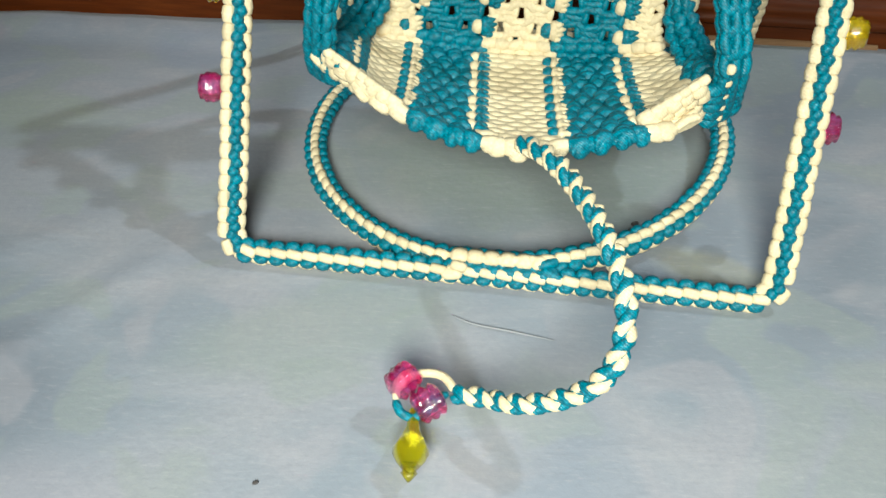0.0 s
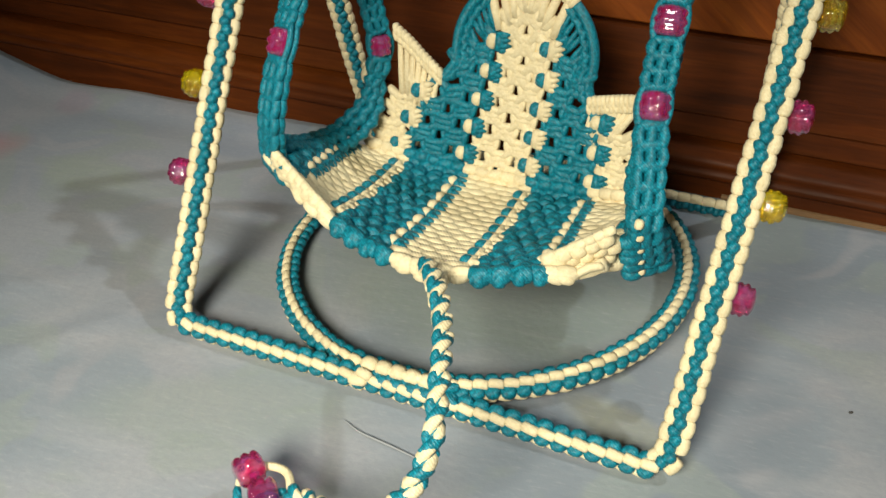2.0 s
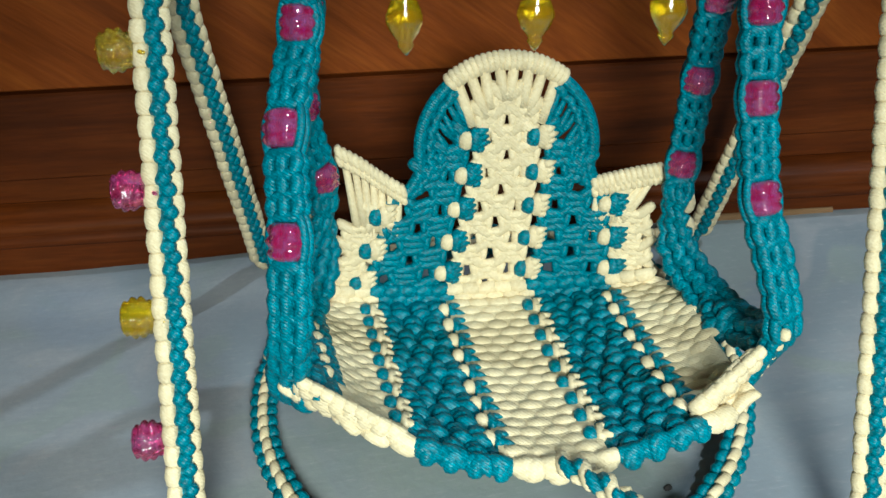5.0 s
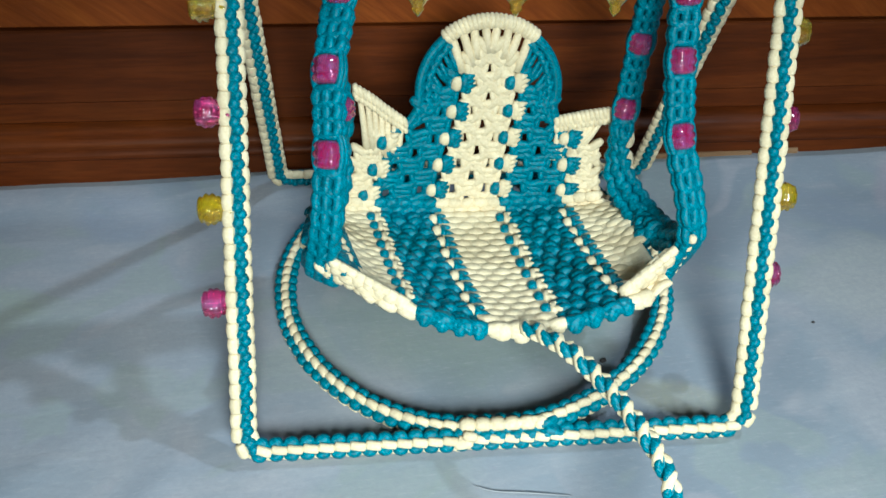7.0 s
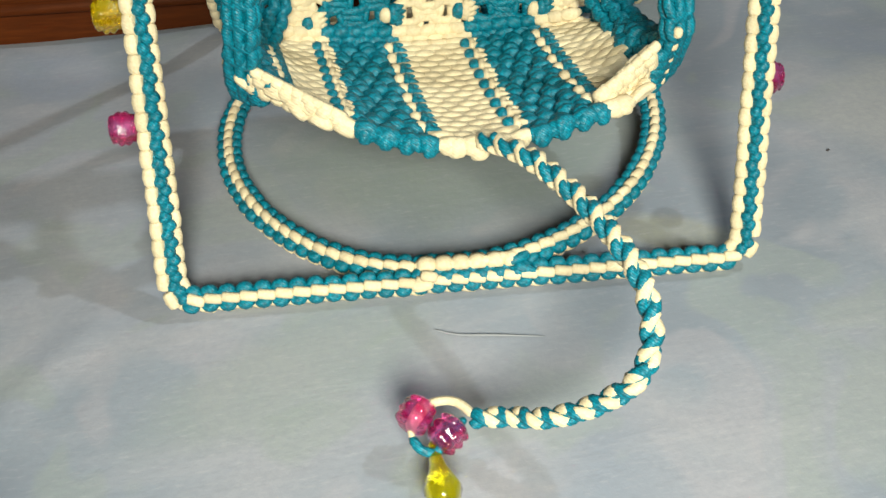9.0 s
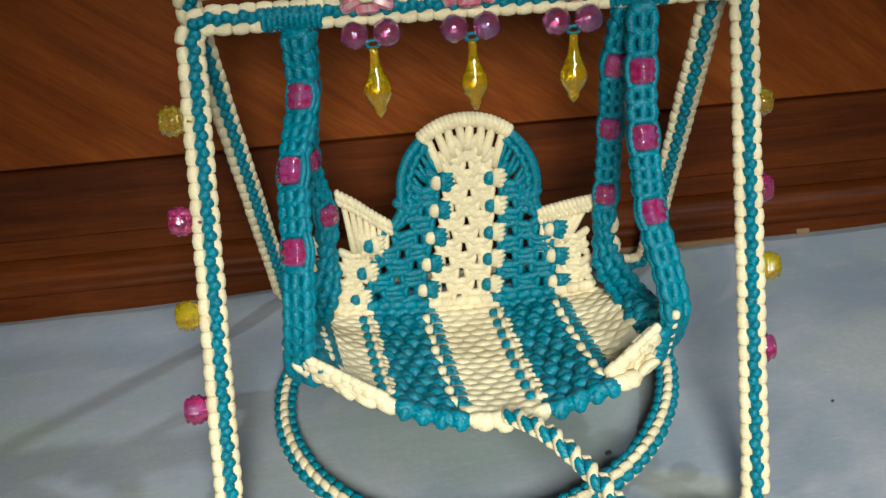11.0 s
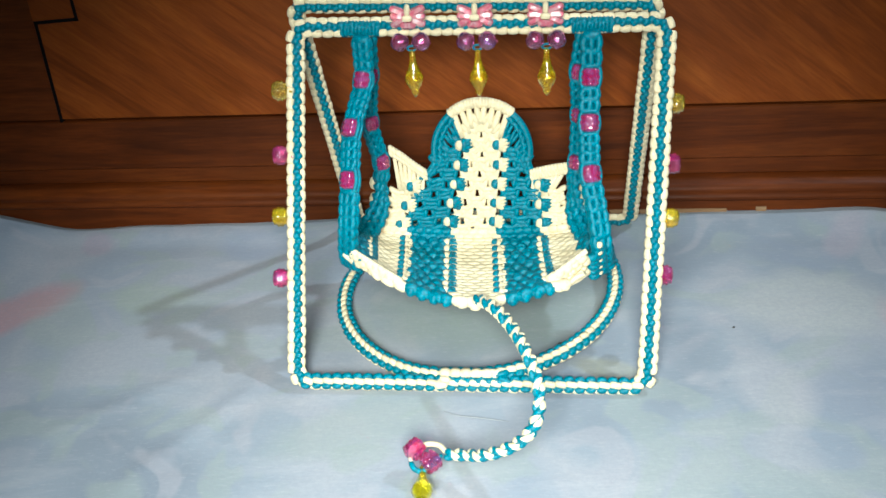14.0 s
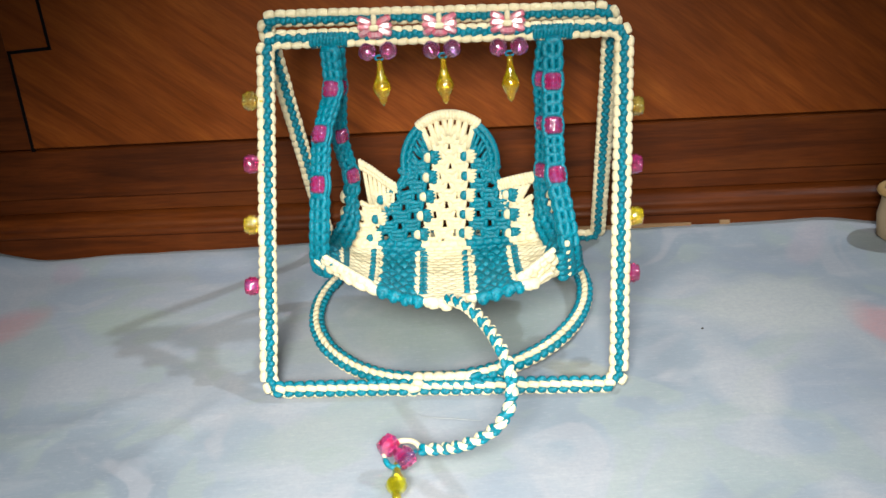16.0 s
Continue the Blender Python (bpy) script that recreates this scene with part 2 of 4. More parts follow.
class Geo:
    """Vertices and faces gathered for one mesh."""

    def __init__(self):
        self.v, self.f = [], []

    def rings(self, rings, caps=True, loop=False):
        n, base = len(rings[0]), len(self.v)
        for ring in rings:
            self.v.extend(tuple(p) for p in ring)
        for i in range(len(rings) - (0 if loop else 1)):
            a, b = base + i * n, base + (i + 1) % len(rings) * n
            for j in range(n):
                k = (j + 1) % n
                self.f.append((a + j, a + k, b + k, b + j))
        if caps and not loop:
            self.f.append(tuple(base + j for j in range(n))[::-1])
            last = base + (len(rings) - 1) * n
            self.f.append(tuple(last + j for j in range(n)))

    def lump(self, centre, along, up, length, wide, high, arch=0.0, sides=7, blunt=False):
        """A short fat stitch of cord: an arched, tapered pod along a direction, with its back to the cloth. blunt: with squarer ends, 2: squarer still."""
        along, up = along.normalized(), up.normalized()
        side = along.cross(up).normalized()
        up = side.cross(along)
        rings = []
        for s, k in {False: POD, True: BLUNT}.get(blunt, BLOCK):
            p = centre + along * (s * length) - up * (arch * 4 * s * s)
            rings.append([p + side * (math.cos(a) * wide * k) + up * (math.sin(a) * high * k)
                          for a in (math.tau * j / sides for j in range(sides))])
        self.rings(rings)

    def tube(self, pts, radius, sides=7, taper=0.6):
        pts = [V(p) for p in pts]
        last = (pts[1] - pts[0]).normalized()
        ref = last.orthogonal().normalized()
        rings = []
        for i, p in enumerate(pts):
            d = (pts[min(i + 1, len(pts) - 1)] - pts[max(i - 1, 0)]).normalized()
            ref = (last.rotation_difference(d) @ ref)
            ref = (ref - d * ref.dot(d)).normalized()
            last = d
            other = d.cross(ref)
            r = (radius[i] if isinstance(radius, (list, tuple)) else radius) * (taper if i in (0, len(pts) - 1) else 1)
            rings.append([p + (ref * math.cos(a) + other * math.sin(a)) * r for a in (math.tau * j / sides for j in range(sides))])
        self.rings(rings)

    def spike(self, base, along, length, radius):
        along = along.normalized()
        self.tube([base, base + along * (length * 0.5), base + along * length], [radius, radius * 0.85, radius * 0.25], 6, 1.0)

    def lathe(self, m, profile, sides=10, star=0.0):
        rings = []
        for k, (z, r) in enumerate(profile):
            rings.append([m @ V((math.cos(a) * r * (1 + (star if j % 2 else -star)), math.sin(a) * r * (1 + (star if j % 2 else -star)), z))
                          for j, a in ((j, math.tau * j / sides) for j in range(sides))])
        self.rings(rings)

    def box(self, lo, hi, bevel=0.0):
        (x0, y0, z0), (x1, y1, z1) = lo, hi
        b = bevel
        rings = []
        for y, k in ((y0, b), (y0 + b, 0), (y1 - b, 0), (y1, b)) if b else ((y0, 0), (y1, 0)):
            rings.append([V((x0 + k, y, z0 + k)), V((x1 - k, y, z0 + k)), V((x1 - k, y, z1 - k)), V((x0 + k, y, z1 - k))])
        self.rings(rings)


def part(name, geo, mat, parent=None, label="", smooth=True):
    mesh = bpy.data.meshes.new(name)
    mesh.from_pydata(geo.v, [], geo.f)
    mesh.polygons.foreach_set("use_smooth", [smooth] * len(mesh.polygons))
    mesh.materials.append(mat)
    mesh.update()
    bm = bmesh.new()
    bm.from_mesh(mesh)
    bmesh.ops.recalc_face_normals(bm, faces=bm.faces)
    bm.to_mesh(mesh)
    bm.free()
    ob = new(name, mesh)
    if parent:
        ob.parent = parent
    if label:
        tagged(ob, label)
    return ob


def thing(name, label, category, group="", kind=""):
    return tagged(new(name), label, category, group, kind)


class Path:
    """A smooth line through a few places, read by its length."""

    def __init__(self, pts, closed=False, fine=24):
        pts = [V(p) for p in pts]
        n = len(pts)
        out = []
        spans = n if closed else n - 1
        for i in range(spans):
            p = [pts[(i + k) % n] if closed else pts[max(0, min(n - 1, i + k))] for k in (-1, 0, 1, 2)]
            for j in range(fine):
                t = j / fine
                out.append(0.5 * ((2 * p[1]) + (p[2] - p[0]) * t + (2 * p[0] - 5 * p[1] + 4 * p[2] - p[3]) * t * t
                                  + (3 * p[1] - p[0] - 3 * p[2] + p[3]) * t ** 3))
        out.append(pts[0] if closed else pts[-1])
        self.p = out
        self.s = [0.0]
        for a, b in zip(out[:-1], out[1:]):
            self.s.append(self.s[-1] + (b - a).length)
        self.length = self.s[-1]

    def at(self, s):
        s = max(0.0, min(self.length, s))
        lo, hi = 0, len(self.s) - 1
        while hi - lo > 1:
            mid = (lo + hi) // 2
            lo, hi = (mid, hi) if self.s[mid] <= s else (lo, mid)
        k = (s - self.s[lo]) / max(1e-9, self.s[hi] - self.s[lo])
        return self.p[lo].lerp(self.p[hi], k), (self.p[hi] - self.p[lo]).normalized()

    def near(self, q):
        q = V(q)
        return min(zip(self.s, self.p), key=lambda sp: (sp[1] - q).length)[0]


rnd = random.Random(7)


def jit(a):
    return 1 + rnd.uniform(-a, a)


def sinnet(white, teal, core, path, side_of, pitch=0.0064, lat=0.0033, depth=0.0021, flat=False):
    """Cord knotted round a rod: cream loops on both flanks, teal crossings on face and back. flat: the rod lies, with a cream row on top."""
    n = max(2, round(path.length / pitch))
    pitch = path.length / n
    core.tube([path.at(path.length * i / (2 * n))[0] for i in range(2 * n + 1)], 0.0026, 6, 1.0)
    for i in range(n):
        s = (i + 0.5) * pitch
        p, t = path.at(s)
        side, lying = side_of(p, t)
        side = (side - t * side.dot(t)).normalized()
        face = t.cross(side)
        cream_w, cream_h, teal_w, teal_d = (0.0018, 0.0018, 0.0024, depth + 0.0007) if lying else (0.0024, 0.0022, 0.0020, depth + 0.0003)
        for sg in (-1, 1):
            q = path.at(s + (0.25 if sg > 0 else -0.25) * pitch)[0]
            out, reach = side * sg, lat
            if lying:
                reach = lat * 0.80
                if sg < 0:
                    outer = face if face.dot(p - V((0, 0.09, 0.02))) > 0 else -face
                    out, reach = (outer * 0.80 - side * 0.60).normalized(), lat * 1.25
            white.lump(q + out * (reach * jit(0.05)), t + face * (0.16 if lying else rnd.uniform(-0.07, 0.07)), out, pitch * 1.04, cream_w * jit(0.06), cream_h, 0.0006, 8, 2)
        for sg in (-1, 1):
            for half in (0, 1):
                q = path.at(s + (0.25 + 0.5 * half) * pitch - 0.25 * pitch)[0]
                if lying and half:
                    continue
                turn = side * ((0.50 if half else -0.50) if not lying else 0.1)
                teal.lump(q + face * (sg * teal_d * jit(0.06)) + side * (0.0 if lying else 0.0006 if half else -0.0006), t + turn, face * sg, pitch * (1.0 if lying else 0.70), teal_w * jit(0.05), 0.0021, 0.0009)


# ---- room ----
def slab(name, lo, hi, mat, label, category):
    g = Geo()
    g.box(lo, hi)
    return tagged(part(name, g, mat, None, "", False), label, category, kind="structure")


slab("floor", (-2.2, -2.6, -0.62), (2.2, 0.62, -0.56), FLOORING, "dull brown floor of the room", "floor")
slab("ceiling", (-2.2, -2.6, 2.14), (2.2, 0.62, 2.2), PLASTER, "plain pale plaster ceiling", "ceiling")
slab("wall_north", (-2.2, 0.56, -0.56), (2.2, 0.62, 2.14), PLASTER, "plain pale plaster wall behind the headboard", "wall")
slab("wall_south", (-2.2, -2.6, -0.56), (2.2, -2.54, 2.14), PLASTER, "plain pale plaster wall", "wall")
slab("wall_west", (-2.2, -2.54, -0.56), (-2.14, 0.56, 2.14), PLASTER, "plain pale plaster wall", "wall")
slab("wall_east", (2.14, -2.54, -0.56), (2.2, 0.56, 2.14), PLASTER, "plain pale plaster wall", "wall")


# ---- bed sheet ----
def board_y(x, z):
    return 0.182 + 0.028 * x + 0.09 * z


def smooth(a, b, x):
    x = max(0.0, min(1.0, (x - a) / (b - a)))
    return x * x * (3 - 2 * x)


def sheet_z(x, y):
    z = -0.0006
    z += 0.0035 * noise.noise((x * 5, y * 5, 3.1)) * smooth(0.13, 0.3, math.hypot(x, y - 0.06))
    z += 0.0010 * noise.noise((x * 22, y * 16, 8.0)) * smooth(0.10, 0.24, math.hypot(x * 0.9, y - 0.06))
    edge = board_y(x, 0) - y
    z -= 0.005 * smooth(0.05, 0.0, edge) * smooth(0.255, 0.31, x)
    z -= 0.004 * smooth(0.05, 0.0, edge) * smooth(-0.05, -0.25, x)
    z += 0.020 * smooth(-0.31, -0.40, x) * smooth(0.10, 0.0, edge)
    z += 0.006 * smooth(0.02, 0.0, abs(edge - 0.012)) * smooth(0.05, 0.0, edge) * (0.4 + 0.6 * noise.noise((x * 9, 0, 5))) * smooth(0.08, -0.02, x)
    z += 0.0044 * smooth(0.035, 0.0, edge) * smooth(-0.36, -0.20, x)
    # two thin raised ridges that run out from the ring
    for (cx, cy), (dx, dy), half in (((-0.198, -0.020), (0.797, 0.604), 0.052), ((-0.147, -0.040), (0.535, 0.845), 0.050)):
        along, across = (x - cx) * dx + (y - cy) * dy, (x - cx) * dy - (y - cy) * dx
        z += 0.0017 * math.exp(-(across / 0.0042) ** 2) * smooth(half * 1.3, half * 0.5, abs(along))
    return z


def spread(lo, hi, fine_lo, fine_hi, step, coarse):
    out, x = [], lo
    while x < hi:
        out.append(x)
        x += step if fine_lo <= x < fine_hi else coarse
    return out + [hi]


g = Geo()
xs = spread(-0.9, 0.95, -0.42, 0.34, 0.0042, 0.03)
rows_n = 160
for i in range(rows_n + 1):
    k = i / rows_n
    for x in xs:
        back = board_y(x, 0) + 0.004
        y = back - (k ** 1.7) * 1.75
        g.v.append((x, y, sheet_z(x, y)))
nx = len(xs)
for i in range(rows_n):
    for j in range(nx - 1):
        a = i * nx + j
        g.f.append((a, a + 1, a + nx + 1, a + nx))
sheet = part("bed_sheet", g, SHEET)
tagged(sheet, "pale blue cotton bed sheet with faded floral print", "bed sheet")
solid = sheet.modifiers.new("thickness", "SOLIDIFY")
solid.thickness, solid.offset = 0.002, -1
bed = thing("bed", "wooden bed with a mattress, hidden under the bed sheet", "bed")
g = Geo()
g.box((-0.9, -1.55, -0.30), (0.95, 0.148, -0.02), 0.02)
part("mattress", g, SHEET, bed)
g = Geo()
g.box((-0.9, -1.55, -0.56), (0.95, 0.148, -0.302), 0.01)
part("base", g, WOOD_RAIL, bed, "", False)

# thin strand laid on the sheet in place of a shaded crease
g = Geo()
thread = Path([(-0.012, -0.0178, 0.0002), (-0.004, -0.0208, 0.0002), (0.008, -0.0222, 0.0002), (0.024, -0.0243, 0.0002)])
g.tube([thread.at(thread.length * i / 20)[0] for i in range(21)], [0.0004 * (0.4 + 0.6 * math.sin(math.pi * i / 20)) for i in range(21)], 5)
tagged(part("thread", g, CREASE_SHADE), "thin grey strand that stands in for a shaded crease in the bed sheet", "thread")
for x, y, r in ((0.0505, 0.0418, 0.0011), (-0.0585, -0.0925, 0.0007), (0.152, 0.06, 0.0006), (-0.13, -0.12, 0.0006)):
    g = Geo()
    g.lump(V((x, y, sheet_z(x, y) + 0.0003)), V((1, 0.6, 0)), V((0, 0, 1)), r * 2.6, r, r * 0.7, 0, 6)
    tagged(part("lint_speck", g, LINT), "small dark speck of lint on the bed sheet", "lint", "lint on the sheet")


# ---- headboard ----
head = thing("headboard", "polished reddish-brown wooden headboard with black inlaid lines", "headboard")
head.matrix_world = Matrix.Translation((0, 0.182, 0)) @ Matrix(((1, 0, 0, 0), (0.028, 1, 0.09, 0), (-0.0073, 0, 1, -0.0040), (0, 0, 0, 1)))
# the shear above is laid into the meshes, so that the thing itself stands plain
lean = head.matrix_world.copy()
head.matrix_world = Matrix.Identity(4)


def board(name, lo, hi, mat, bevel=0.001, label=""):
    g = Geo()
    nseg = max(1, int((hi[0] - lo[0]) / 0.05))
    (x0, y0, z0), (x1, y1, z1) = lo, hi
    b = bevel
    outline = [(y0, z0 + b), (y0, z1 - b), (y0 + b, z1), (y1, z1), (y1, z0), (y0 + b, z0)]
    rings = []
    for i in range(nseg + 1):
        x = x0 + (x1 - x0) * i / nseg
        rings.append([lean @ V((x, y, z)) for y, z in outline])
    g.rings(rings)
    return part(name, g, mat, head, label, False)


def moulding(name, x0, x1, profile, mat):
    g = Geo()
    n = 24
    g.rings([[lean @ V((x0 + (x1 - x0) * i / n, y, z)) for y, z in profile] for i in range(n + 1)])
    return part(name, g, mat, head, "", True)


board("lower_rail", (-0.62, 0.0, -0.30), (0.75, 0.04, 0.0185), WOOD_RAIL)
moulding("moulding", -0.62, 0.75, [(0.03, 0.0186), (-0.003, 0.0186), (-0.0045, 0.0200), (-0.0045, 0.0225), (-0.0025, 0.0240), (-0.0042, 0.0256), (-0.0042, 0.0285), (-0.0015, 0.0305),
                                   (0.0020, 0.0325), (0.0030, 0.0345), (0.03, 0.0345)], WOOD_RAIL)
board("recess_strip", (-0.62, 0.0055, 0.0346), (0.75, 0.04, 0.0475), WOOD_RAIL)
board("middle_rail", (-0.62, 0.0015, 0.0477), (0.75, 0.04, 0.0852), WOOD_RAIL)
board("panel", (-0.62, 0.0015, 0.0868), (0.75, 0.04, 0.56), WOOD_PANEL, 0.0008)
# black strip in the gap: the groove's shade is put in as colour
board("groove_shade", (-0.62, 0.006, 0.0853), (0.75, 0.04, 0.0867), INLAY_GROOVE_BLACK, 0.0001, "black strip that paints the shade in the groove between rail and panel")


def inlay(x0, z0, x1, z1):
    w = 0.0011
    g = Geo()
    a, b = V((x0, 0, z0)), V((x1, 0, z1))
    d = (b - a).normalized()
    n = V((-d.z, 0, d.x)) * w
    pts = [a - d * w + n, a - d * w - n, b + d * w - n, b + d * w + n]
    g.rings([[lean @ (p + V((0, y, 0))) for p in pts] for y in (0.0009, 0.004)])
    part("inlay_line", g, INLAY_GROOVE_BLACK, head, "", False)


inlay(-0.307, 0.0862, -0.3065, 0.1565)
inlay(-0.3065, 0.1565, -0.2765, 0.158)
inlay(-0.2765, 0.158, -0.280, 0.36)
board("left_panel", (-0.62, 0.0010, 0.0869), (-0.3082, 0.003, 0.56), WOOD_RAIL, 0.0003)
board("stile", (-0.66, -0.006, -0.30), (-0.395, 0.04, 0.56), WOOD_RAIL, 0.003)
board("chipped_edge", (0.085, -0.0016, 0.002), (0.166, 0.004, 0.0112), WOOD_RAW, 0.0008, "raw pale chipped wood edge")
board("chipped_edge", (0.186, -0.0014, 0.004), (0.193, 0.004, 0.0122), WOOD_RAW, 0.0008, "raw pale chipped wood edge")

# ---- macrame swing ----
swing = thing("toy_swing", "small macrame toy swing knotted from teal and cream cord, with beads", "toy swing")

# frame corners, from the ground up
F_BL, F_BR = V((-0.0970, -0.0012, 0.0052)), V((0.0970, 0.0012, 0.0046))
F_TL, F_TR = V((-0.0915, 0.0868, 0.1795)), V((0.1062, 0.0955, 0.1735))
B_BL, B_BR = V((-0.0945, 0.1680, 0.0075)), V((0.0985, 0.1735, 0.0050))
B_TL, B_TR = V((-0.0935, 0.0965, 0.1890)), V((0.1005, 0.1030, 0.1815))


def rounded(corners, r=0.006):
    """Corner places of a bent rod, each one cut into three."""
    out = []
    n = len(corners)
    for i, c in enumerate(corners):
        a, b = (corners[i - 1] - c).normalized(), (corners[(i + 1) % n] - c).normalized()
        out += [c + a * r, c + (a + b) * (r * 0.30), c + b * r]
        span = corners[(i + 1) % n] - c
        m = int(span.length / r) - 1
        out += [c + b * r + (span - b * (2 * r)) * (k / m) for k in range(1, m)]
    return out


def rod_frame(name, corners, label, pitch):
    white, teal, core = Geo(), Geo(), Geo()
    centre = sum(corners, V((0, 0, 0))) / 4
    normal = (corners[1] - corners[0]).cross(corners[3] - corners[0]).normalized()
    n = len(corners)
    path = Path(rounded(corners), True, 6)
    front_one = name == "front_frame"

    def side_of(p, t):
        if front_one and p.z < 0.012 and abs(t.x) > 0.9:
            return V((0, -1, 0.85)), True
        # the knots of each post are twisted a little about the rod
        turn = radians(0 if abs(t.x) > 0.7 else (34 if p.x < 0 else -4 if front_one else -12))
        face = normal * math.cos(turn) + V((1, 0, 0)) * math.sin(turn)
        return t.cross(face), False

    sinnet(white, teal, core, path, side_of, pitch)
    frame_ob = part(name, core, TEAL, swing, label)
    tagged(part("teal_winding", teal, TEAL, frame_ob, "teal cord knotted along the rod"), kind="stuff")
    tagged(part("cream_winding", white, CREAM, frame_ob, "cream cord loops along the rod"), kind="stuff")
    return frame_ob


front = rod_frame("front_frame", [F_BL, F_BR, F_TR, F_TL], "square front frame wound in teal and cream knots", 0.0059)
back = rod_frame("back_frame", [B_BL, B_BR, B_TR, B_TL], "square back frame wound in teal and cream knots", 0.0059)

# base ring
white, teal, core = Geo(), Geo(), Geo()
ring_pts = []
for i in range(28):
    a = math.tau * i / 28 - math.pi / 2
    x, y = -0.0013 + 0.0856 * math.cos(a), 0.0902 + 0.0867 * math.sin(a)
    ring_pts.append((x, y, max(0.0045, 0.0068 + 0.0100 * y + 0.055 * x)))
sinnet(white, teal, core, Path(ring_pts, True, 10), lambda p, t: (V((0, -0.4, 1)), True), 0.0054, 0.0030, 0.0024)
ring = part("base_ring", core, TEAL, swing, "round base ring wound in teal and cream knots")
tagged(part("teal_winding", teal, TEAL, ring, "teal cord knotted along the ring"), kind="stuff")
tagged(part("cream_winding", white, CREAM, ring, "cream cord loops along the ring"), kind="stuff")

# the wrapping that ties ring and front bar together
g, g2 = Geo(), Geo()
for i in range(6):
    x = -0.0125 + 0.0058 * i
    g.lump(V((x, 0.0030, 0.0098)), V((1, 0, 0)), V((0, -0.3, 1)), 0.0066, 0.0030, 0.0020, 0.0010)
    g2.lump(V((x + 0.002, 0.0072, 0.0078)), V((1, 0, 0)), V((0, 0.6, 1)), 0.0064, 0.0028, 0.0022, 0.0016)
    g2.lump(V((x + 0.001, -0.0012, 0.0066)), V((1, 0, 0)), V((0, -1, 0.5)), 0.0064, 0.0026, 0.0022, 0.0016)
wrap = tagged(part("tie_wrap", g, CREAM, swing, "cream knots that tie the ring to the front bar"), kind="stuff")
g2.lump(V((0.0205, -0.0005, 0.0075)), V((1, -0.3, -0.3)), V((0, -1, 1)), 0.008, 0.0022, 0.0020)
g2.lump(V((0.0190, 0.0030, 0.0095)), V((1, 0.5, 0)), V((0, 0, 1)), 0.008, 0.0022, 0.0020)
tagged(part("teal_knot", g2, TEAL, wrap), kind="stuff")
g = Geo()
g.lump(V((-0.0145, -0.0028, 0.0058)), V((1, 0, 0.2)), V((0, -1, 0.4)), 0.0075, 0.0026, 0.0022)
g.lump(V((-0.0120, -0.0022, 0.0090)), V((1, 0, -0.3)), V((0, -1, 1)), 0.0060, 0.0020, 0.0018)
part("knot_end", g, CREAM, wrap, "cream cord end of the wrapping")

# ---- beads ----
BARREL = [(-0.0043, 0.0032), (-0.0034, 0.0039), (-0.0012, 0.0043), (0.0012, 0.0043), (0.0034, 0.0039), (0.0043, 0.0032)]
CROWN = [(-0.0048, 0.0016), (-0.0043, 0.0029), (-0.0026, 0.0043), (-0.0004, 0.0049), (0.0016, 0.0047), (0.0034, 0.0037), (0.0044, 0.0024), (0.0046, 0.0012)]


def facing(place, axis, spin=0.0):
    q = V((0, 0, 1)).rotation_difference(V(axis).normalized())
    return Matrix.Translation(place) @ q.to_matrix().to_4x4() @ pose(0, 0, 0, 0, 0, spin)


def knobbly(m, profile, round_count, rows, knob):
    """A turned bead whose skin is pressed into rows of round knobs."""
    g = Geo()
    sides, steps = round_count * 4, rows * 4
    z0, z1 = profile[0][0], profile[-1][0]
    rings = [[m @ V((0, 0, z0))] * sides]
    for i in range(steps + 1):
        u = i / steps
        z = z0 + (z1 - z0) * u
        k = next(k for k in range(len(profile) - 1) if z <= profile[k + 1][0] + 1e-9)
        (za, ra), (zb, rb) = profile[k], profile[k + 1]
        r = ra + (rb - ra) * (z - za) / (zb - za)
        lift = abs(math.sin(math.pi * rows * u))
        ring = []
        for j in range(sides):
            a = math.tau * j / sides
            q = r + knob * lift * abs(math.cos(a * round_count / 2))
            ring.append(m @ V((math.cos(a) * q, math.sin(a) * q, z)))
        rings.append(ring)
    rings.append([m @ V((0, 0, z1))] * sides)
    g.rings(rings, False)
    return g


def barrel_bead(place, axis, mat, parent, size=1.0, spin=0.0, label=""):
    return part("bead", knobbly(facing(place, axis, spin), [(z * size, r * size) for z, r in BARREL], 7, 3, 0.0011), mat, parent, label)


def crown_bead(place, axis, mat, parent, label=""):
    return part("bead", knobbly(facing(place, axis, rnd.uniform(0, 60)), CROWN, 8, 4, 0.0010), mat, parent, label)


side_beads = [((-0.1010, 0.0700, 0.1505), PALE, -1), ((-0.1018, 0.0548, 0.1190), CLEAR_PINK, -1), ((-0.1033, 0.0402, 0.0884), YELLOW, -1), ((-0.1044, 0.0254, 0.0572), CLEAR_PINK, -1),
              ((0.1121, 0.0812, 0.1334), PALE, 1), ((0.1104, 0.0664, 0.1050), CLEAR_PINK, 1), ((0.1091, 0.0480, 0.0821), YELLOW, 1), ((0.1068, 0.0364, 0.0531), CLEAR_PINK, 1)]
for place, mat, sg in side_beads:
    p = V(place)
    crown_bead(p, (sg, -0.12, 0.05), mat, front, {"clear_pink_acrylic": "pink cut acrylic bead", "yellow_acrylic": "yellow cut acrylic bead"}.get(mat.name, "pale yellow cut acrylic bead"))
    g = Geo()
    g.tube([p + V((-sg * 0.0042, 0, 0)), p + V((-sg * 0.0055, -0.0010, 0)), p + V((-sg * 0.0076, -0.0030, 0.0004))], 0.0008, 6)
    part("bead_peg", g, mat, front)


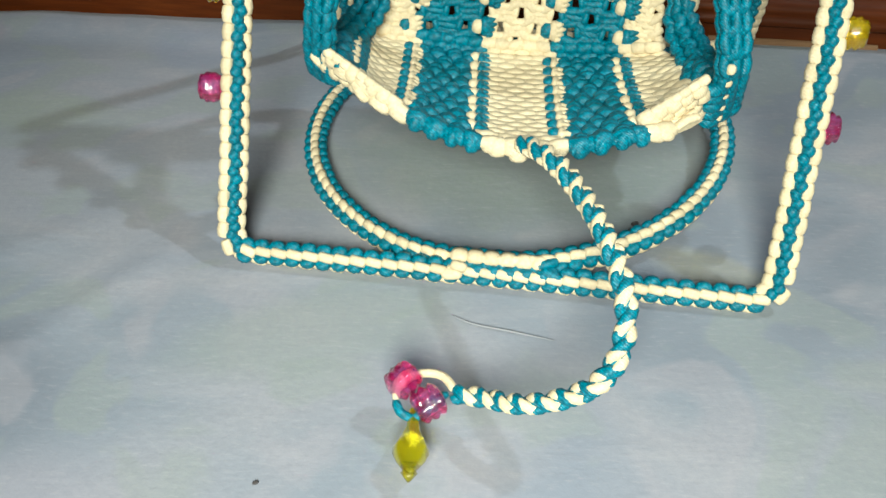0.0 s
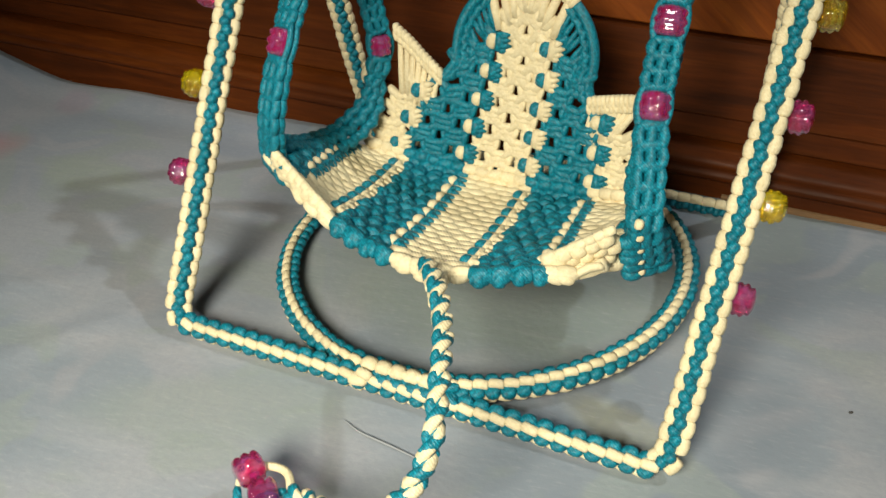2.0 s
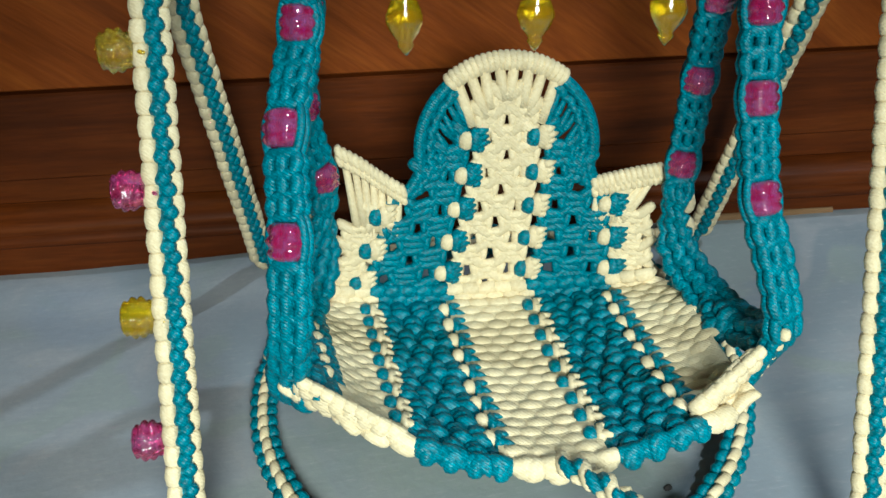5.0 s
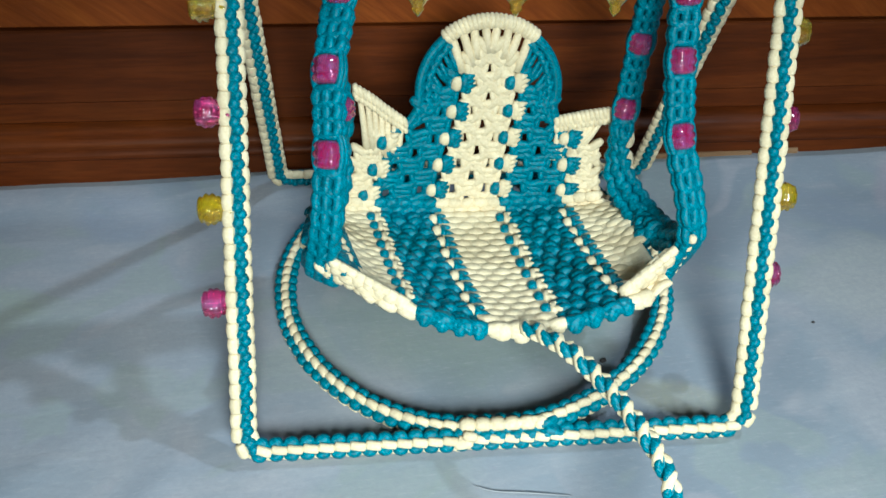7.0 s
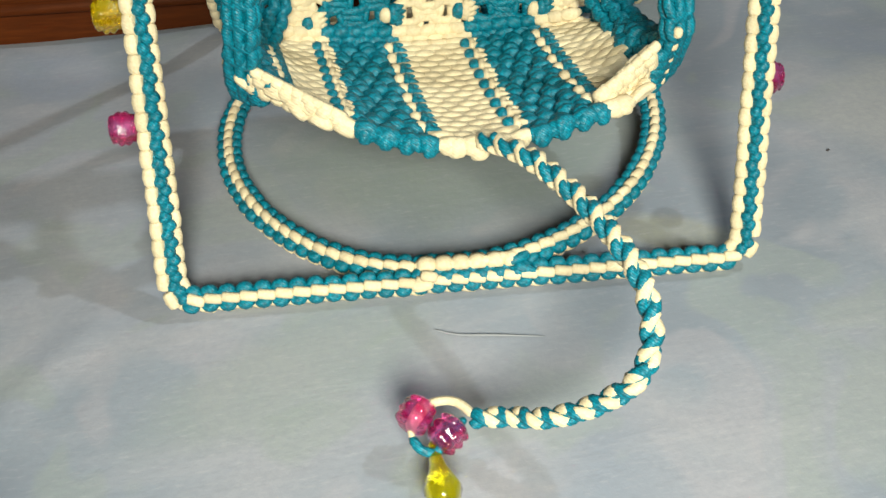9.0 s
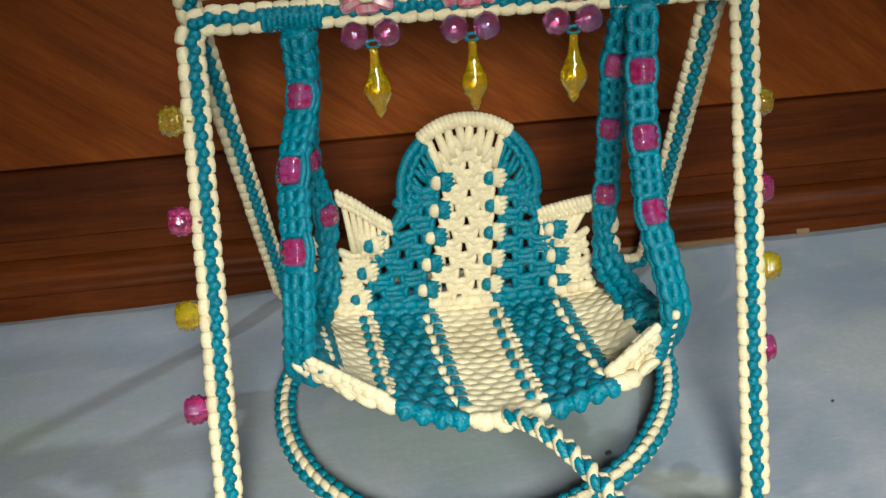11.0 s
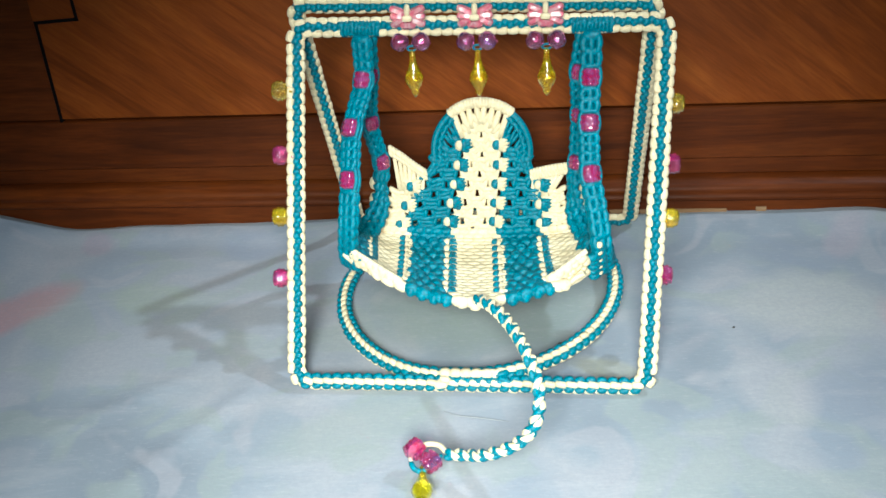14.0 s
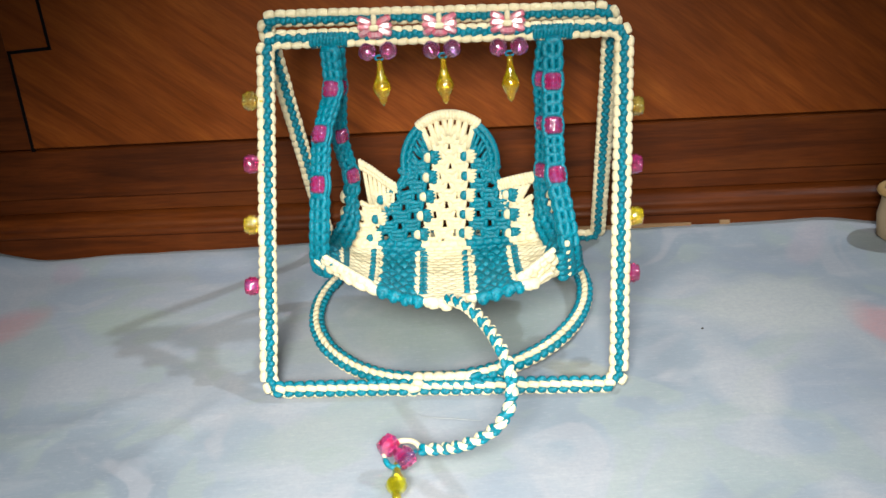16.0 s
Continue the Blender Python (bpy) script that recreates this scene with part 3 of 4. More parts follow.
# ---- straps ----
def strap(name, pts, normals, beads, label, w=1.0):
    """A flat band of square knots with beads caught in it."""
    path, face_path = Path(pts), Path(normals)
    knots = []
    stops = [path.near(b) for b in beads]
    step = 0.0052
    widths = 0.0042 * w

    def frame_at(s):
        p, t = path.at(s)
        f = face_path.at(face_path.length * s / path.length)[0]
        f = (f - t * f.dot(t)).normalized()
        return p, t, f, t.cross(f).normalized()

    ends = [0.0] + [b + k * 0.0062 for b in sorted(stops) for k in (-1, 1)] + [path.length]
    spots = []
    for a, b in zip(ends[::2], ends[1::2]):
        m = max(1, round((b - a) / (step if a > 0 and b < path.length else 0.0066)))
        spots += [(a + (b - a) * k / m, (b - a) / m if k < m else 0.0) for k in range(m + 1)]
    for s, gap in spots:
        p, t, f, side = frame_at(s)
        g = Geo()
        knots.append(g)
        q = path.at(s + gap / 2)[0]
        for sg in (1, -1):
            # the bar across, and the band down the middle that runs on to the next bar
            g.lump(p + f * (sg * 0.0014), side + t * rnd.uniform(-0.06, 0.06), f * sg, 0.0090 * w * jit(0.04), max(0.0016, 0.35 * gap) * jit(0.08), 0.0020, 0.0006, 8, True)
            if gap:
                g.lump(q + f * (sg * 0.0018), t + side * rnd.uniform(-0.06, 0.06), f * sg, gap * 1.36, 0.0018 * w, 0.0017, 0.0003, 8, True)
        for sg in (-1, 1) if gap else ():
            for lift in (-0.0013, 0.0013):
                g.lump(q + side * (sg * widths * jit(0.04)) + f * lift, t + f * (lift * 60), side * sg, gap * 1.28, 0.0018, 0.0019, 0.0013, 7, True)
    ob_geo = Geo()
    for across, thick in ((-0.0027, 0.0010), (0.0, 0.0018), (0.0027, 0.0010)):
        line = []
        for i in range(61):
            p, t, f, side = frame_at(path.length * i / 60)
            line.append(p + side * (across * w))
        ob_geo.tube(line, thick, 7)
    for b in stops:
        for sg in (-1, 1):
            for lift in (-0.0011, 0.0013):
                pts2 = []
                for k in range(9):
                    u = -1 + k / 4
                    p, t, f, side = frame_at(b + u * 0.0078)
                    pts2.append(p + side * (sg * (0.0030 * w + 0.0022 * (max(0.0, math.cos(u * math.pi / 2)) ** 0.8))) + f * lift)
                ob_geo.tube(pts2, 0.0012, 6)
    ob = part(name, ob_geo, TEAL, swing, label)
    for g in knots:
        part("knot", g, TEAL, ob)
    for b in stops:
        p, t, f, side = frame_at(b)
        barrel_bead(p + f * 0.0006, t, PINK, ob, 1.10 if w > 0.9 else 1.0, rnd.uniform(0, 30), "pink cut acrylic bead caught in the strap")
    return ob


strap("strap", [(-0.0545, 0.0800, 0.1745), (-0.0555, 0.0780, 0.1517), (-0.0599, 0.0562, 0.1334), (-0.0604, 0.0392, 0.1115), (-0.0625, 0.0310, 0.0900), (-0.0655, 0.0325, 0.0700), (-0.0670, 0.0390, 0.0580)],
      [(-0.35, -1, 0.2), (-0.45, -1, 0.4), (-0.5, -1, 0.4), (-0.45, -1, 0.2), (-0.35, -1, 0.0)], [(-0.0555, 0.0780, 0.1517), (-0.0599, 0.0562, 0.1334), (-0.0604, 0.0392, 0.1115)],
      "teal macrame strap with three pink beads")
strap("strap", [(0.0670, 0.0850, 0.1710), (0.0666, 0.0815, 0.1495), (0.0659, 0.0710, 0.1277), (0.0667, 0.0579, 0.1037), (0.0705, 0.0450, 0.0860), (0.0725, 0.0390, 0.0720), (0.0745, 0.0480, 0.0520)],
      [(-0.05, -1, 0.2), (-0.05, -1, 0.3), (0, -1, 0.35), (0.35, -1, 0.3), (0.6, -1, 0.0)], [(0.0666, 0.0815, 0.1495), (0.0659, 0.0710, 0.1277), (0.0667, 0.0579, 0.1037)],
      "teal macrame strap with three pink beads")
strap("strap", [(-0.0530, 0.0900, 0.1740), (-0.0560, 0.0945, 0.1490), (-0.0612, 0.1030, 0.1160), (-0.0580, 0.1060, 0.0880), (-0.0590, 0.1040, 0.0760)],
      [(0.4, -1, 0.1), (0.7, -0.9, 0.1), (0.8, -0.8, 0.1), (0.8, -0.9, 0.1)], [(-0.0560, 0.0945, 0.1490), (-0.0612, 0.1030, 0.1160), (-0.0580, 0.1060, 0.0880)],
      "teal macrame back strap with three pink beads", 0.86)
strap("strap", [(0.0640, 0.0950, 0.1700), (0.0609, 0.0990, 0.1466), (0.0617, 0.1050, 0.1177), (0.0605, 0.1040, 0.0875), (0.0590, 0.1000, 0.0760)],
      [(0.1, -1, 0.1), (-0.25, -1, 0.1), (-0.3, -1, 0.2), (-0.3, -1, 0.1)], [(0.0609, 0.0990, 0.1466), (0.0617, 0.1050, 0.1177), (0.0605, 0.1040, 0.0875)],
      "teal macrame back strap with three pink beads", 0.86)


# teal wrapping on the top bar, from which the straps hang
def along_top(x):
    return F_TL.lerp(F_TR, (x - F_TL.x) / (F_TR.x - F_TL.x))


for x0, x1 in ((-0.0665, -0.0455), (0.0565, 0.0780)):
    g = Geo()
    n = 11
    for i in range(n):
        c = along_top(x0 + (x1 - x0) * (i + 0.5) / n)
        for a in range(6):
            th = math.tau * a / 6
            out = V((0, -math.cos(th), math.sin(th)))
            g.lump(c + out * 0.0033 - V((0, 0, 0.0010)), V((0.1, math.sin(th), math.cos(th))), out, 0.0056, 0.0012, 0.0012)
    part("collar", g, TEAL, front, "teal cord wrapped closely round the top bar")


# ---- seat ----
def seat_at(s, v):
    """A place on the seat: s metres across from the middle, v from the front edge (0) to the crease (1)."""
    u = s / 0.062
    front_p = V((0.0055 + 0.0640 * u * (1 - 0.04 * u * u), 0.0118 + 0.0162 * u * u, 0.0533 + 0.0155 * u * u + 0.004 * u ** 4))
    back_p = V((-0.0040 + 0.0680 * u, 0.1070 - 0.0085 * u * u, 0.0335 + 0.0090 * u * u))
    p = front_p.lerp(back_p, v)
    p.z -= 0.0035 * math.sin(math.pi * v) * (1 - 0.4 * min(1, u * u))
    p.z -= (0.008 if u > 0 else 0.004) * smooth(0.50, 0.92, abs(u)) * smooth(0.75, 0.1, v)
    p.z += 0.010 * math.sin(math.pi * min(1, v * 1.02)) * max(0.0, abs(u) - 0.78) ** 1.2 * 2.2
    return p


def frame_of(fn, s, v):
    p = fn(s, v)
    du = (fn(s + 0.001, v) - fn(s - 0.001, v)).normalized()
    dv = (fn(s, v + 0.01) - fn(s, v - 0.01)).normalized()
    return p, du, dv, du.cross(dv).normalized()


def stripe_of(s):
    a = abs(s)
    if a < 0.0108:
        return "w0"
    if a < 0.0168:
        return "d0"
    if a < 0.0365:
        return "t%d" % (1 if s > 0 else -1)
    if a < 0.0420:
        return "e%d" % (1 if s > 0 else -1)
    if a < 0.0575:
        return "w%d" % (1 if s > 0 else -1)
    return "t%d" % (2 if s > 0 else -2)


seat_geo = {}


def bucket(key):
    g = Geo()
    seat_geo.setdefault(key, []).append(g)
    return g


ROWS_V = 21
# borders between stripes: place, stripe before, stripe after
BORDERS = [(-0.0580, "t-2", "w-1"), (-0.0392, "w-1", "t-1"), (-0.0138, "t-1", "w0"), (0.0138, "w0", "t1"), (0.0392, "t1", "w1")]
for i in range(ROWS_V):
    v = 0.012 + 0.976 * i / (ROWS_V - 1)
    spans = [(-0.0640, -0.0575), (-0.0575, -0.0420), (-0.0365, -0.0168), (-0.0108, 0.0108), (0.0168, 0.0365), (0.0420, 0.0575), (0.0575, 0.0640)]
    for a, b in spans:
        key = stripe_of((a + b) / 2)
        cream = key[0] == "w"
        n = max(1, round((b - a) / (0.0066 if cream else 0.0058)))
        w = (b - a) / n
        shift = i % 2 if cream else (i // 2) % 2
        for j in range(n + shift):
            s = a + w * (j + (0.0 if shift else 0.5))
            s = max(a + w * 0.2, min(b - w * 0.2, s))
            if s > 0.0555 and v < 0.42:
                continue
            p, du, dv, nn = frame_of(seat_at, s, v)
            if cream:
                # flat, close stitches that lap a little over the row behind
                bucket(key).lump(p + nn * rnd.uniform(-0.0001, 0.0003), du + dv * rnd.uniform(-0.06, 0.06), nn + dv * 0.20, w * 1.24 * jit(0.05), 0.0033 * jit(0.06), 0.0016, 0.0010, 8, True)
            elif i % 2 == 0:
                # plump knots of two strands, a row for every second row of cream
                g = bucket(key)
                lean = rnd.uniform(-0.45, 0.45)
                for k in (-1, 1):
                    g.lump(p + dv * (0.0018 * k) + nn * rnd.uniform(-0.0003, 0.0004), du + dv * (lean + rnd.uniform(-0.15, 0.15)), nn + dv * 0.25, w * (1.12 if k < 0 else 0.96) * jit(0.10), 0.0021 * jit(0.10), 0.0025 * jit(0.08), 0.0016, 8, True)
            else:
                bucket(key).lump(p - nn * 0.0004, du + dv * rnd.uniform(-0.6, 0.6), nn, w * 1.05 * jit(0.12), 0.0022, 0.0021, 0.0014, 7, True)
    for mid, before, after in BORDERS:
        p, du, dv, nn = frame_of(seat_at, mid, v)
        if i % 2 == 0 and (0 if abs(mid) < 0.05 else 3) < i < ROWS_V - 1:
            bucket(after).lump(p - du * 0.0021 + nn * 0.0012, dv + du * 0.12, nn - du * 0.2, 0.0060 * jit(0.08), 0.0021, 0.0018, 0.0010, 8)
            leaf = bucket(before)
            leaf.lump(p + du * 0.0008 + nn * 0.0008, dv + du * 0.1, nn, 0.0078 * jit(0.06), 0.0016, 0.0020, 0.0008)
            for k in (-1, 1):
                leaf.spike(p + du * 0.0008 + dv * (0.0016 * k) + nn * 0.0010, du + dv * (0.30 * k) - nn * 0.12, 0.0048 * jit(0.12), 0.0015)
        else:
            bucket(before).lump(p - du * 0.0018 - nn * 0.0010, du, nn, 0.0046, 0.0024, 0.0016, 0.0004)
            bucket(after).lump(p + du * 0.0026 - nn * 0.0008, du, nn, 0.0046, 0.0024, 0.0016, 0.0004)

# the webbing under the knots carries them
seat = None
for a, b, mat in ((-0.0140, 0.0140, CREAM), (-0.0640, -0.0575, TEAL), (-0.0575, -0.0395, CREAM), (-0.0395, -0.0140, TEAL), (0.0140, 0.0395, TEAL), (0.0395, 0.0575, CREAM), (0.0575, 0.0640, TEAL)):
    g = Geo()
    rings = []
    for i in range(17):
        v = (0.40 if a > 0.05 else 0.02) + (0.58 if a > 0.05 else 0.96) * i / 16
        top, low = [], []
        for j in range(6):
            p, du, dv, nn = frame_of(seat_at, a + (b - a) * j / 5, v)
            sink = -0.0009 if mat is CREAM else 0.0006
            top.append(p - nn * sink)
            low.append(p - nn * 0.0032)
        rings.append(top + low[::-1])
    g.rings(rings)
    if seat is None:
        seat = part("seat", g, mat, swing, "slung seat of close knots in cream and teal stripes")
    else:
        part("webbing", g, mat, seat, "cream webbing under the knots" if mat is CREAM else "teal webbing under the knots")
for key, pieces in seat_geo.items():
    for g in pieces:
        part("knot", g, CREAM if key[0] == "w" else TEAL, seat)

# knotted front edge: fat scallops, turned under
for a, b, mat in ((-0.0640, -0.0365, CREAM), (-0.0365, -0.0115, TEAL), (-0.0115, 0.0160, CREAM), (0.0160, 0.0420, TEAL), (0.0420, 0.0480, CREAM)):
    g = Geo()
    n = max(2, round((b - a) / 0.0062))
    for j in range(n):
        s = a + (b - a) * (j + 0.5) / n
        p, du, dv, nn = frame_of(seat_at, s, 0.0)
        big = 0.92 + 0.18 * math.sin(j * 2.1)
        g.lump(p - dv * 0.0004 - nn * 0.0002, du + nn * rnd.uniform(-0.2, 0.2), nn - dv, 0.0098 * jit(0.1), 0.0026 * big, 0.0023 * big, 0.0012)
        g.lump(p - dv * 0.0008 - nn * 0.0020, du + nn * rnd.uniform(-0.3, 0.3), -dv, 0.0076 * jit(0.1), 0.0023, 0.0022, 0.0012)
        if mat is TEAL:
            g.lump(p - dv * 0.0016 - nn * 0.0022, nn + du * rnd.uniform(-0.4, 0.4), -dv, 0.0060, 0.0024, 0.0020, 0.0008)
    tagged(part("front_edge", g, mat, seat, "cream scalloped front edge" if mat is CREAM else "teal scalloped front edge"), kind="stuff")

# the cream tip in the middle hangs down in three lobes
for s0, drop in ((-0.0062, 0.0016), (0.0004, 0.0026), (0.0070, 0.0018)):
    g = Geo()
    p, du, dv, nn = frame_of(seat_at, s0, 0.0)
    g.lump(p - nn * drop - dv * 0.0008, nn + du * (s0 * 20), -dv, 0.0066, 0.0034, 0.0026, 0.0006)
    part("tip_lobe", g, CREAM, seat)

# cream corner flaps between front edge and strap feet
for quad, cols, rows_f in (([(0.0455, 0.0225, 0.0600), (0.0645, 0.0310, 0.0720), (0.0655, 0.0430, 0.0495), (0.0470, 0.0215, 0.0555)], 5, 4),
                           ([(-0.0360, 0.0190, 0.0610), (-0.0620, 0.0280, 0.0735), (-0.0640, 0.0320, 0.0650), (-0.0380, 0.0200, 0.0560)], 7, 2)):
    a, b, c, d = (V(q) for q in quad)
    n = (b - a).cross(d - a).normalized()
    n = -n if n.y > 0 else n
    g = Geo()
    mid = (a + b + c + d) / 4
    layer = [q.lerp(mid, 0.14) for q in (a, b, c, d)]
    g.rings([[q - n * 0.0018 for q in layer], [q + n * 0.0008 for q in layer]])
    for i in range(rows_f):
        for j in range(cols):
            u, v = (j + 0.5 + (0.25 if i % 2 else -0.25)) / cols, (i + 0.5) / rows_f
            p = a.lerp(b, u).lerp(d.lerp(c, u), v)
            along = (b - a).lerp(c - d, v)
            g.lump(p + n * rnd.uniform(0.0, 0.0006), along + (d - a) * rnd.uniform(-0.2, 0.2), n, along.length / cols * 1.35, 0.0032 * jit(0.14), 0.0026, 0.0010, 8)
    for j in range(cols + 2):
        p = a.lerp(b, (j + 0.5) / (cols + 2))
        g.lump(p, b - a, n, (b - a).length / (cols + 2) * 1.3, 0.0018, 0.0019, 0.0004)
    tagged(part("corner_flap", g, CREAM, seat, "cream knotted corner flap of the seat"), kind="stuff")

# teal rolled side edges that run from the back straps to the front straps, with a few cream loops outside
for sg in (-1, 1):
    g, g2 = Geo(), Geo()
    if sg < 0:
        line = Path([(-0.0580, 0.1045, 0.0800), (-0.0590, 0.0980, 0.0640), (-0.0640, 0.0820, 0.0560), (-0.0665, 0.0600, 0.0600), (-0.0660, 0.0430, 0.0680)])
    else:
        line = Path([(0.0570, 0.1000, 0.0800), (0.0585, 0.0950, 0.0620), (0.0640, 0.0800, 0.0550), (0.0685, 0.0600, 0.0570), (0.0715, 0.0450, 0.0660)])
    n = 24
    for i in range(n):
        p, t = line.at(line.length * (i + 0.5) / n)
        up = V((-sg * 0.6, -0.2, 1)).normalized()
        side = t.cross(up).normalized()
        fan = 0.55 + 0.45 * smooth(0.05, 0.35, i / n)
        g.lump(p, t + side * (0.5 * sg * (1 if i % 2 else -1)) + up * 0.2, up, 0.0078, 0.0024 * (0.6 + 0.4 * fan), 0.0024, 0.0008)
        for k in (-1, 1):
            g.lump(p + side * (0.0046 * fan * k) - up * 0.0013, t + side * (0.45 * (1 if i % 2 else -1)), up, 0.0074, 0.0023 * (0.6 + 0.4 * fan), 0.0024, 0.0008)
        if i % 3 == 1:
            g2.lump(p + V((sg * 0.0065, 0.001, -0.001)), t + V((0, 0, rnd.uniform(-0.3, 0.3))), V((sg, 0, 0.5)), 0.0085, 0.0022, 0.0020, 0.0012)
    tagged(part("side_edge", g, TEAL, seat, "teal rolled side edge of the seat"), kind="stuff")
    tagged(part("side_loop", g2, CREAM, seat, "cream cord loops outside the seat edge"), kind="stuff")
    # foot of the front strap: a block of teal knots with a column of cream dots
    g, g2 = Geo(), Geo()
    base_p = V((-0.0660, 0.0355, 0.0660)) if sg < 0 else V((0.0728, 0.0425, 0.0640))
    foot = V((-0.0668, 0.0380, 0.0600)) if sg < 0 else V((0.0745, 0.0500, 0.0470))
    out = V((sg * 0.75, -0.65, 0)).normalized()
    across = V((0.65 * sg, 0.75, 0)).normalized()
    for k in range(5):
        c = base_p.lerp(foot, k / 4)
        for w in (-0.006, 0.0, 0.006):
            g.lump(c + across * w, across + V((0, 0, rnd.uniform(-0.3, 0.3))), out, 0.0082, 0.0026, 0.0030, 0.0008)
        if sg > 0:
            g2.lump(V((0.0716, 0.0345, 0.0735)).lerp(V((0.0728, 0.0455, 0.0485)), k / 4), V((0, 0.2, 1)), out, 0.0034, 0.0016, 0.0016, 0.0003)
    if sg < 0:
        for k in (-1, 0, 1):
            g2.lump(base_p + V((0.0035 + 0.0030 * k, -0.0062 - 0.001 * k, 0.0030 - 0.0010 * abs(k))), V((0.7 * k, -0.2, 1)), V((0, -1, 0.2)), 0.0072, 0.0017, 0.0018, 0.0004)
    tagged(part("strap_foot", g, TEAL, seat, "teal knots where a strap meets the seat"), kind="stuff")
    tagged(part("cream_stitch", g2, CREAM, seat, "cream stitches beside a strap foot"), kind="stuff")

# ---- backrest ----
def back_at(x, z):
    k = (z - 0.034) / 0.09
    u = x / 0.055
    c = 0.0033 - 0.0078 * max(0.0, min(1.0, (0.088 - z) / 0.050))
    return V((c + x, 0.1065 + 0.0130 * k - 0.0050 * u * u * (1 - 0.3 * k), z))


cream_geo, teal_geo = Geo(), Geo()


back_knots = []


DX, DZ = 0.0147, 0.00618


def arms(geo, p, du, up, n, wide, sides, fat):
    """The cords that run from a knot to the knots above and below it."""
    for sx in sides:
        for sz in (-1, 1):
            geo.lump(p + du * (sx * wide * 0.26) + up * (sz * DZ * 0.50) + n * 0.0003, du * (sx * wide * 0.5) + up * (sz * DZ * 0.9), n, 0.0098 * jit(0.05), 0.0021 * fat, 0.0019, 0.0004)


def square_knot(mat, x, z, wide, cut=1.0):
    """One knot of the net: three bars laid over the core, a loop at each end, and four cords to the knots beside it."""
    g = Geo()
    back_knots.append((g, mat))
    p = back_at(x, z)
    du, n, up = (back_at(x + 0.001, z) - back_at(x - 0.001, z)).normalized(), V((0, -1, 0.1)), V((0, 0.1, 1))
    cream = mat is CREAM
    fat = 1.0 + 0.16 * smooth(0.060, 0.085, z)
    high = 0.0015 if cream else 0.0019
    g.lump(p, du, n, wide * cut * 0.84 * jit(0.03), 0.0034 * fat, 0.0019, 0.0006, 8, True)
    for k in (-1, 0, 1):
        tilt = rnd.uniform(-0.10, 0.10) if cream else rnd.uniform(-0.28, 0.28)
        g.lump(p + up * (0.0026 * k * fat) + n * 0.0007, du + up * tilt, n, wide * cut * (0.72 if k else 0.80) * jit(0.06), (0.0015 if cream else 0.0018) * fat, high, 0.0009, 8)
    for sx in (-1, 1):
        g.lump(p + du * (sx * wide * cut * 0.33) + n * 0.0007, up + du * (0.2 * sx * jit(0.5)), n, 0.0062, 0.0015, high, 0.0006)
    arms(g, p, du, up, n, wide, (-1, 1), fat)


def crown_z(x):
    """Height to which the knots reach: the arch in the middle, the wings beside it."""
    if abs(x) < 0.0100:
        return 0.1075
    if abs(x) < 0.0225:
        return 0.0756 + math.sqrt(max(0, 0.0285 ** 2 - x * x))
    return 0.083 if abs(x) < 0.031 else 0.0715


# colour borders: place across, cord on the near side of it, cord beyond it
SEAMS = ((-0.0452, cream_geo, teal_geo), (-0.0150, teal_geo, cream_geo), (0.0136, cream_geo, teal_geo), (0.0430, teal_geo, cream_geo))
for row in range(13):
    z = 0.0385 + DZ * row
    squeeze = max(0.76, 1.0 - 0.21 * (z - 0.045) / 0.049)
    for j in range(-4, 5):
        a = (j + (0.0 if row % 2 else 0.5)) * DX
        x = a * squeeze
        if abs(a) > 0.055 or z > crown_z(x) or row % 2 and j in (-3, -1, 1, 3):
            continue
        square_knot(TEAL if 0.0125 <= abs(a) < 0.0420 else CREAM, x, z, DX * squeeze)
    if row % 2 == 0:
        continue
    for sg in (-1, 1):
        if z < 0.066:
            square_knot(CREAM, sg * 0.0505 * squeeze, z, DX * squeeze, 0.6)
    n = V((0, -1, 0.1))
    for edge, before, after in SEAMS:
        x = edge * squeeze
        if z > crown_z(x) or (abs(edge) > 0.03 and z > 0.0715):
            continue
        p = back_at(x, z)
        du = (back_at(x + 0.001, z) - back_at(x - 0.001, z)).normalized()
        arms(before, p, du, V((0, 0.1, 1)), n, DX * squeeze, (-1,), 1.15)
        arms(after, p, du, V((0, 0.1, 1)), n, DX * squeeze, (1,), 1.15)
        before.lump(p - du * 0.0040, V((0, 0.1, 1)), n, 0.0072, 0.0024, 0.0020, 0.0006)
        after.lump(p + du * 0.0044, V((0, 0.1, 1)), n, 0.0072, 0.0024, 0.0020, 0.0006)
        after.lump(p - du * 0.0020 + n * 0.0024, V((0.15, 0, 1)), n - du * 0.3, 0.0064 * jit(0.06), 0.0024, 0.0016, 0.0012, 8)
        before.lump(p + du * 0.0016 + n * 0.0020, V((0.12, 0, 1)), n, 0.0088, 0.0026, 0.0020, 0.0010, 8)
        for k in (-1.5, -0.5, 0.5, 1.5):
            before.spike(p + du * (0.0024 - 0.0003 * abs(k)) + V((0, 0, 0.0019 * k)) + n * 0.0021, du + V((0, 0.20, 0.14 * k)), 0.0038 * jit(0.16), 0.0017)

# fan cords up to the rims
ARC_R = 0.0285


def arc_point(deg, r=ARC_R):
    a = radians(deg)
    x, z = r * math.sin(a), 0.0906 + r * math.cos(a)
    return back_at(x, z)


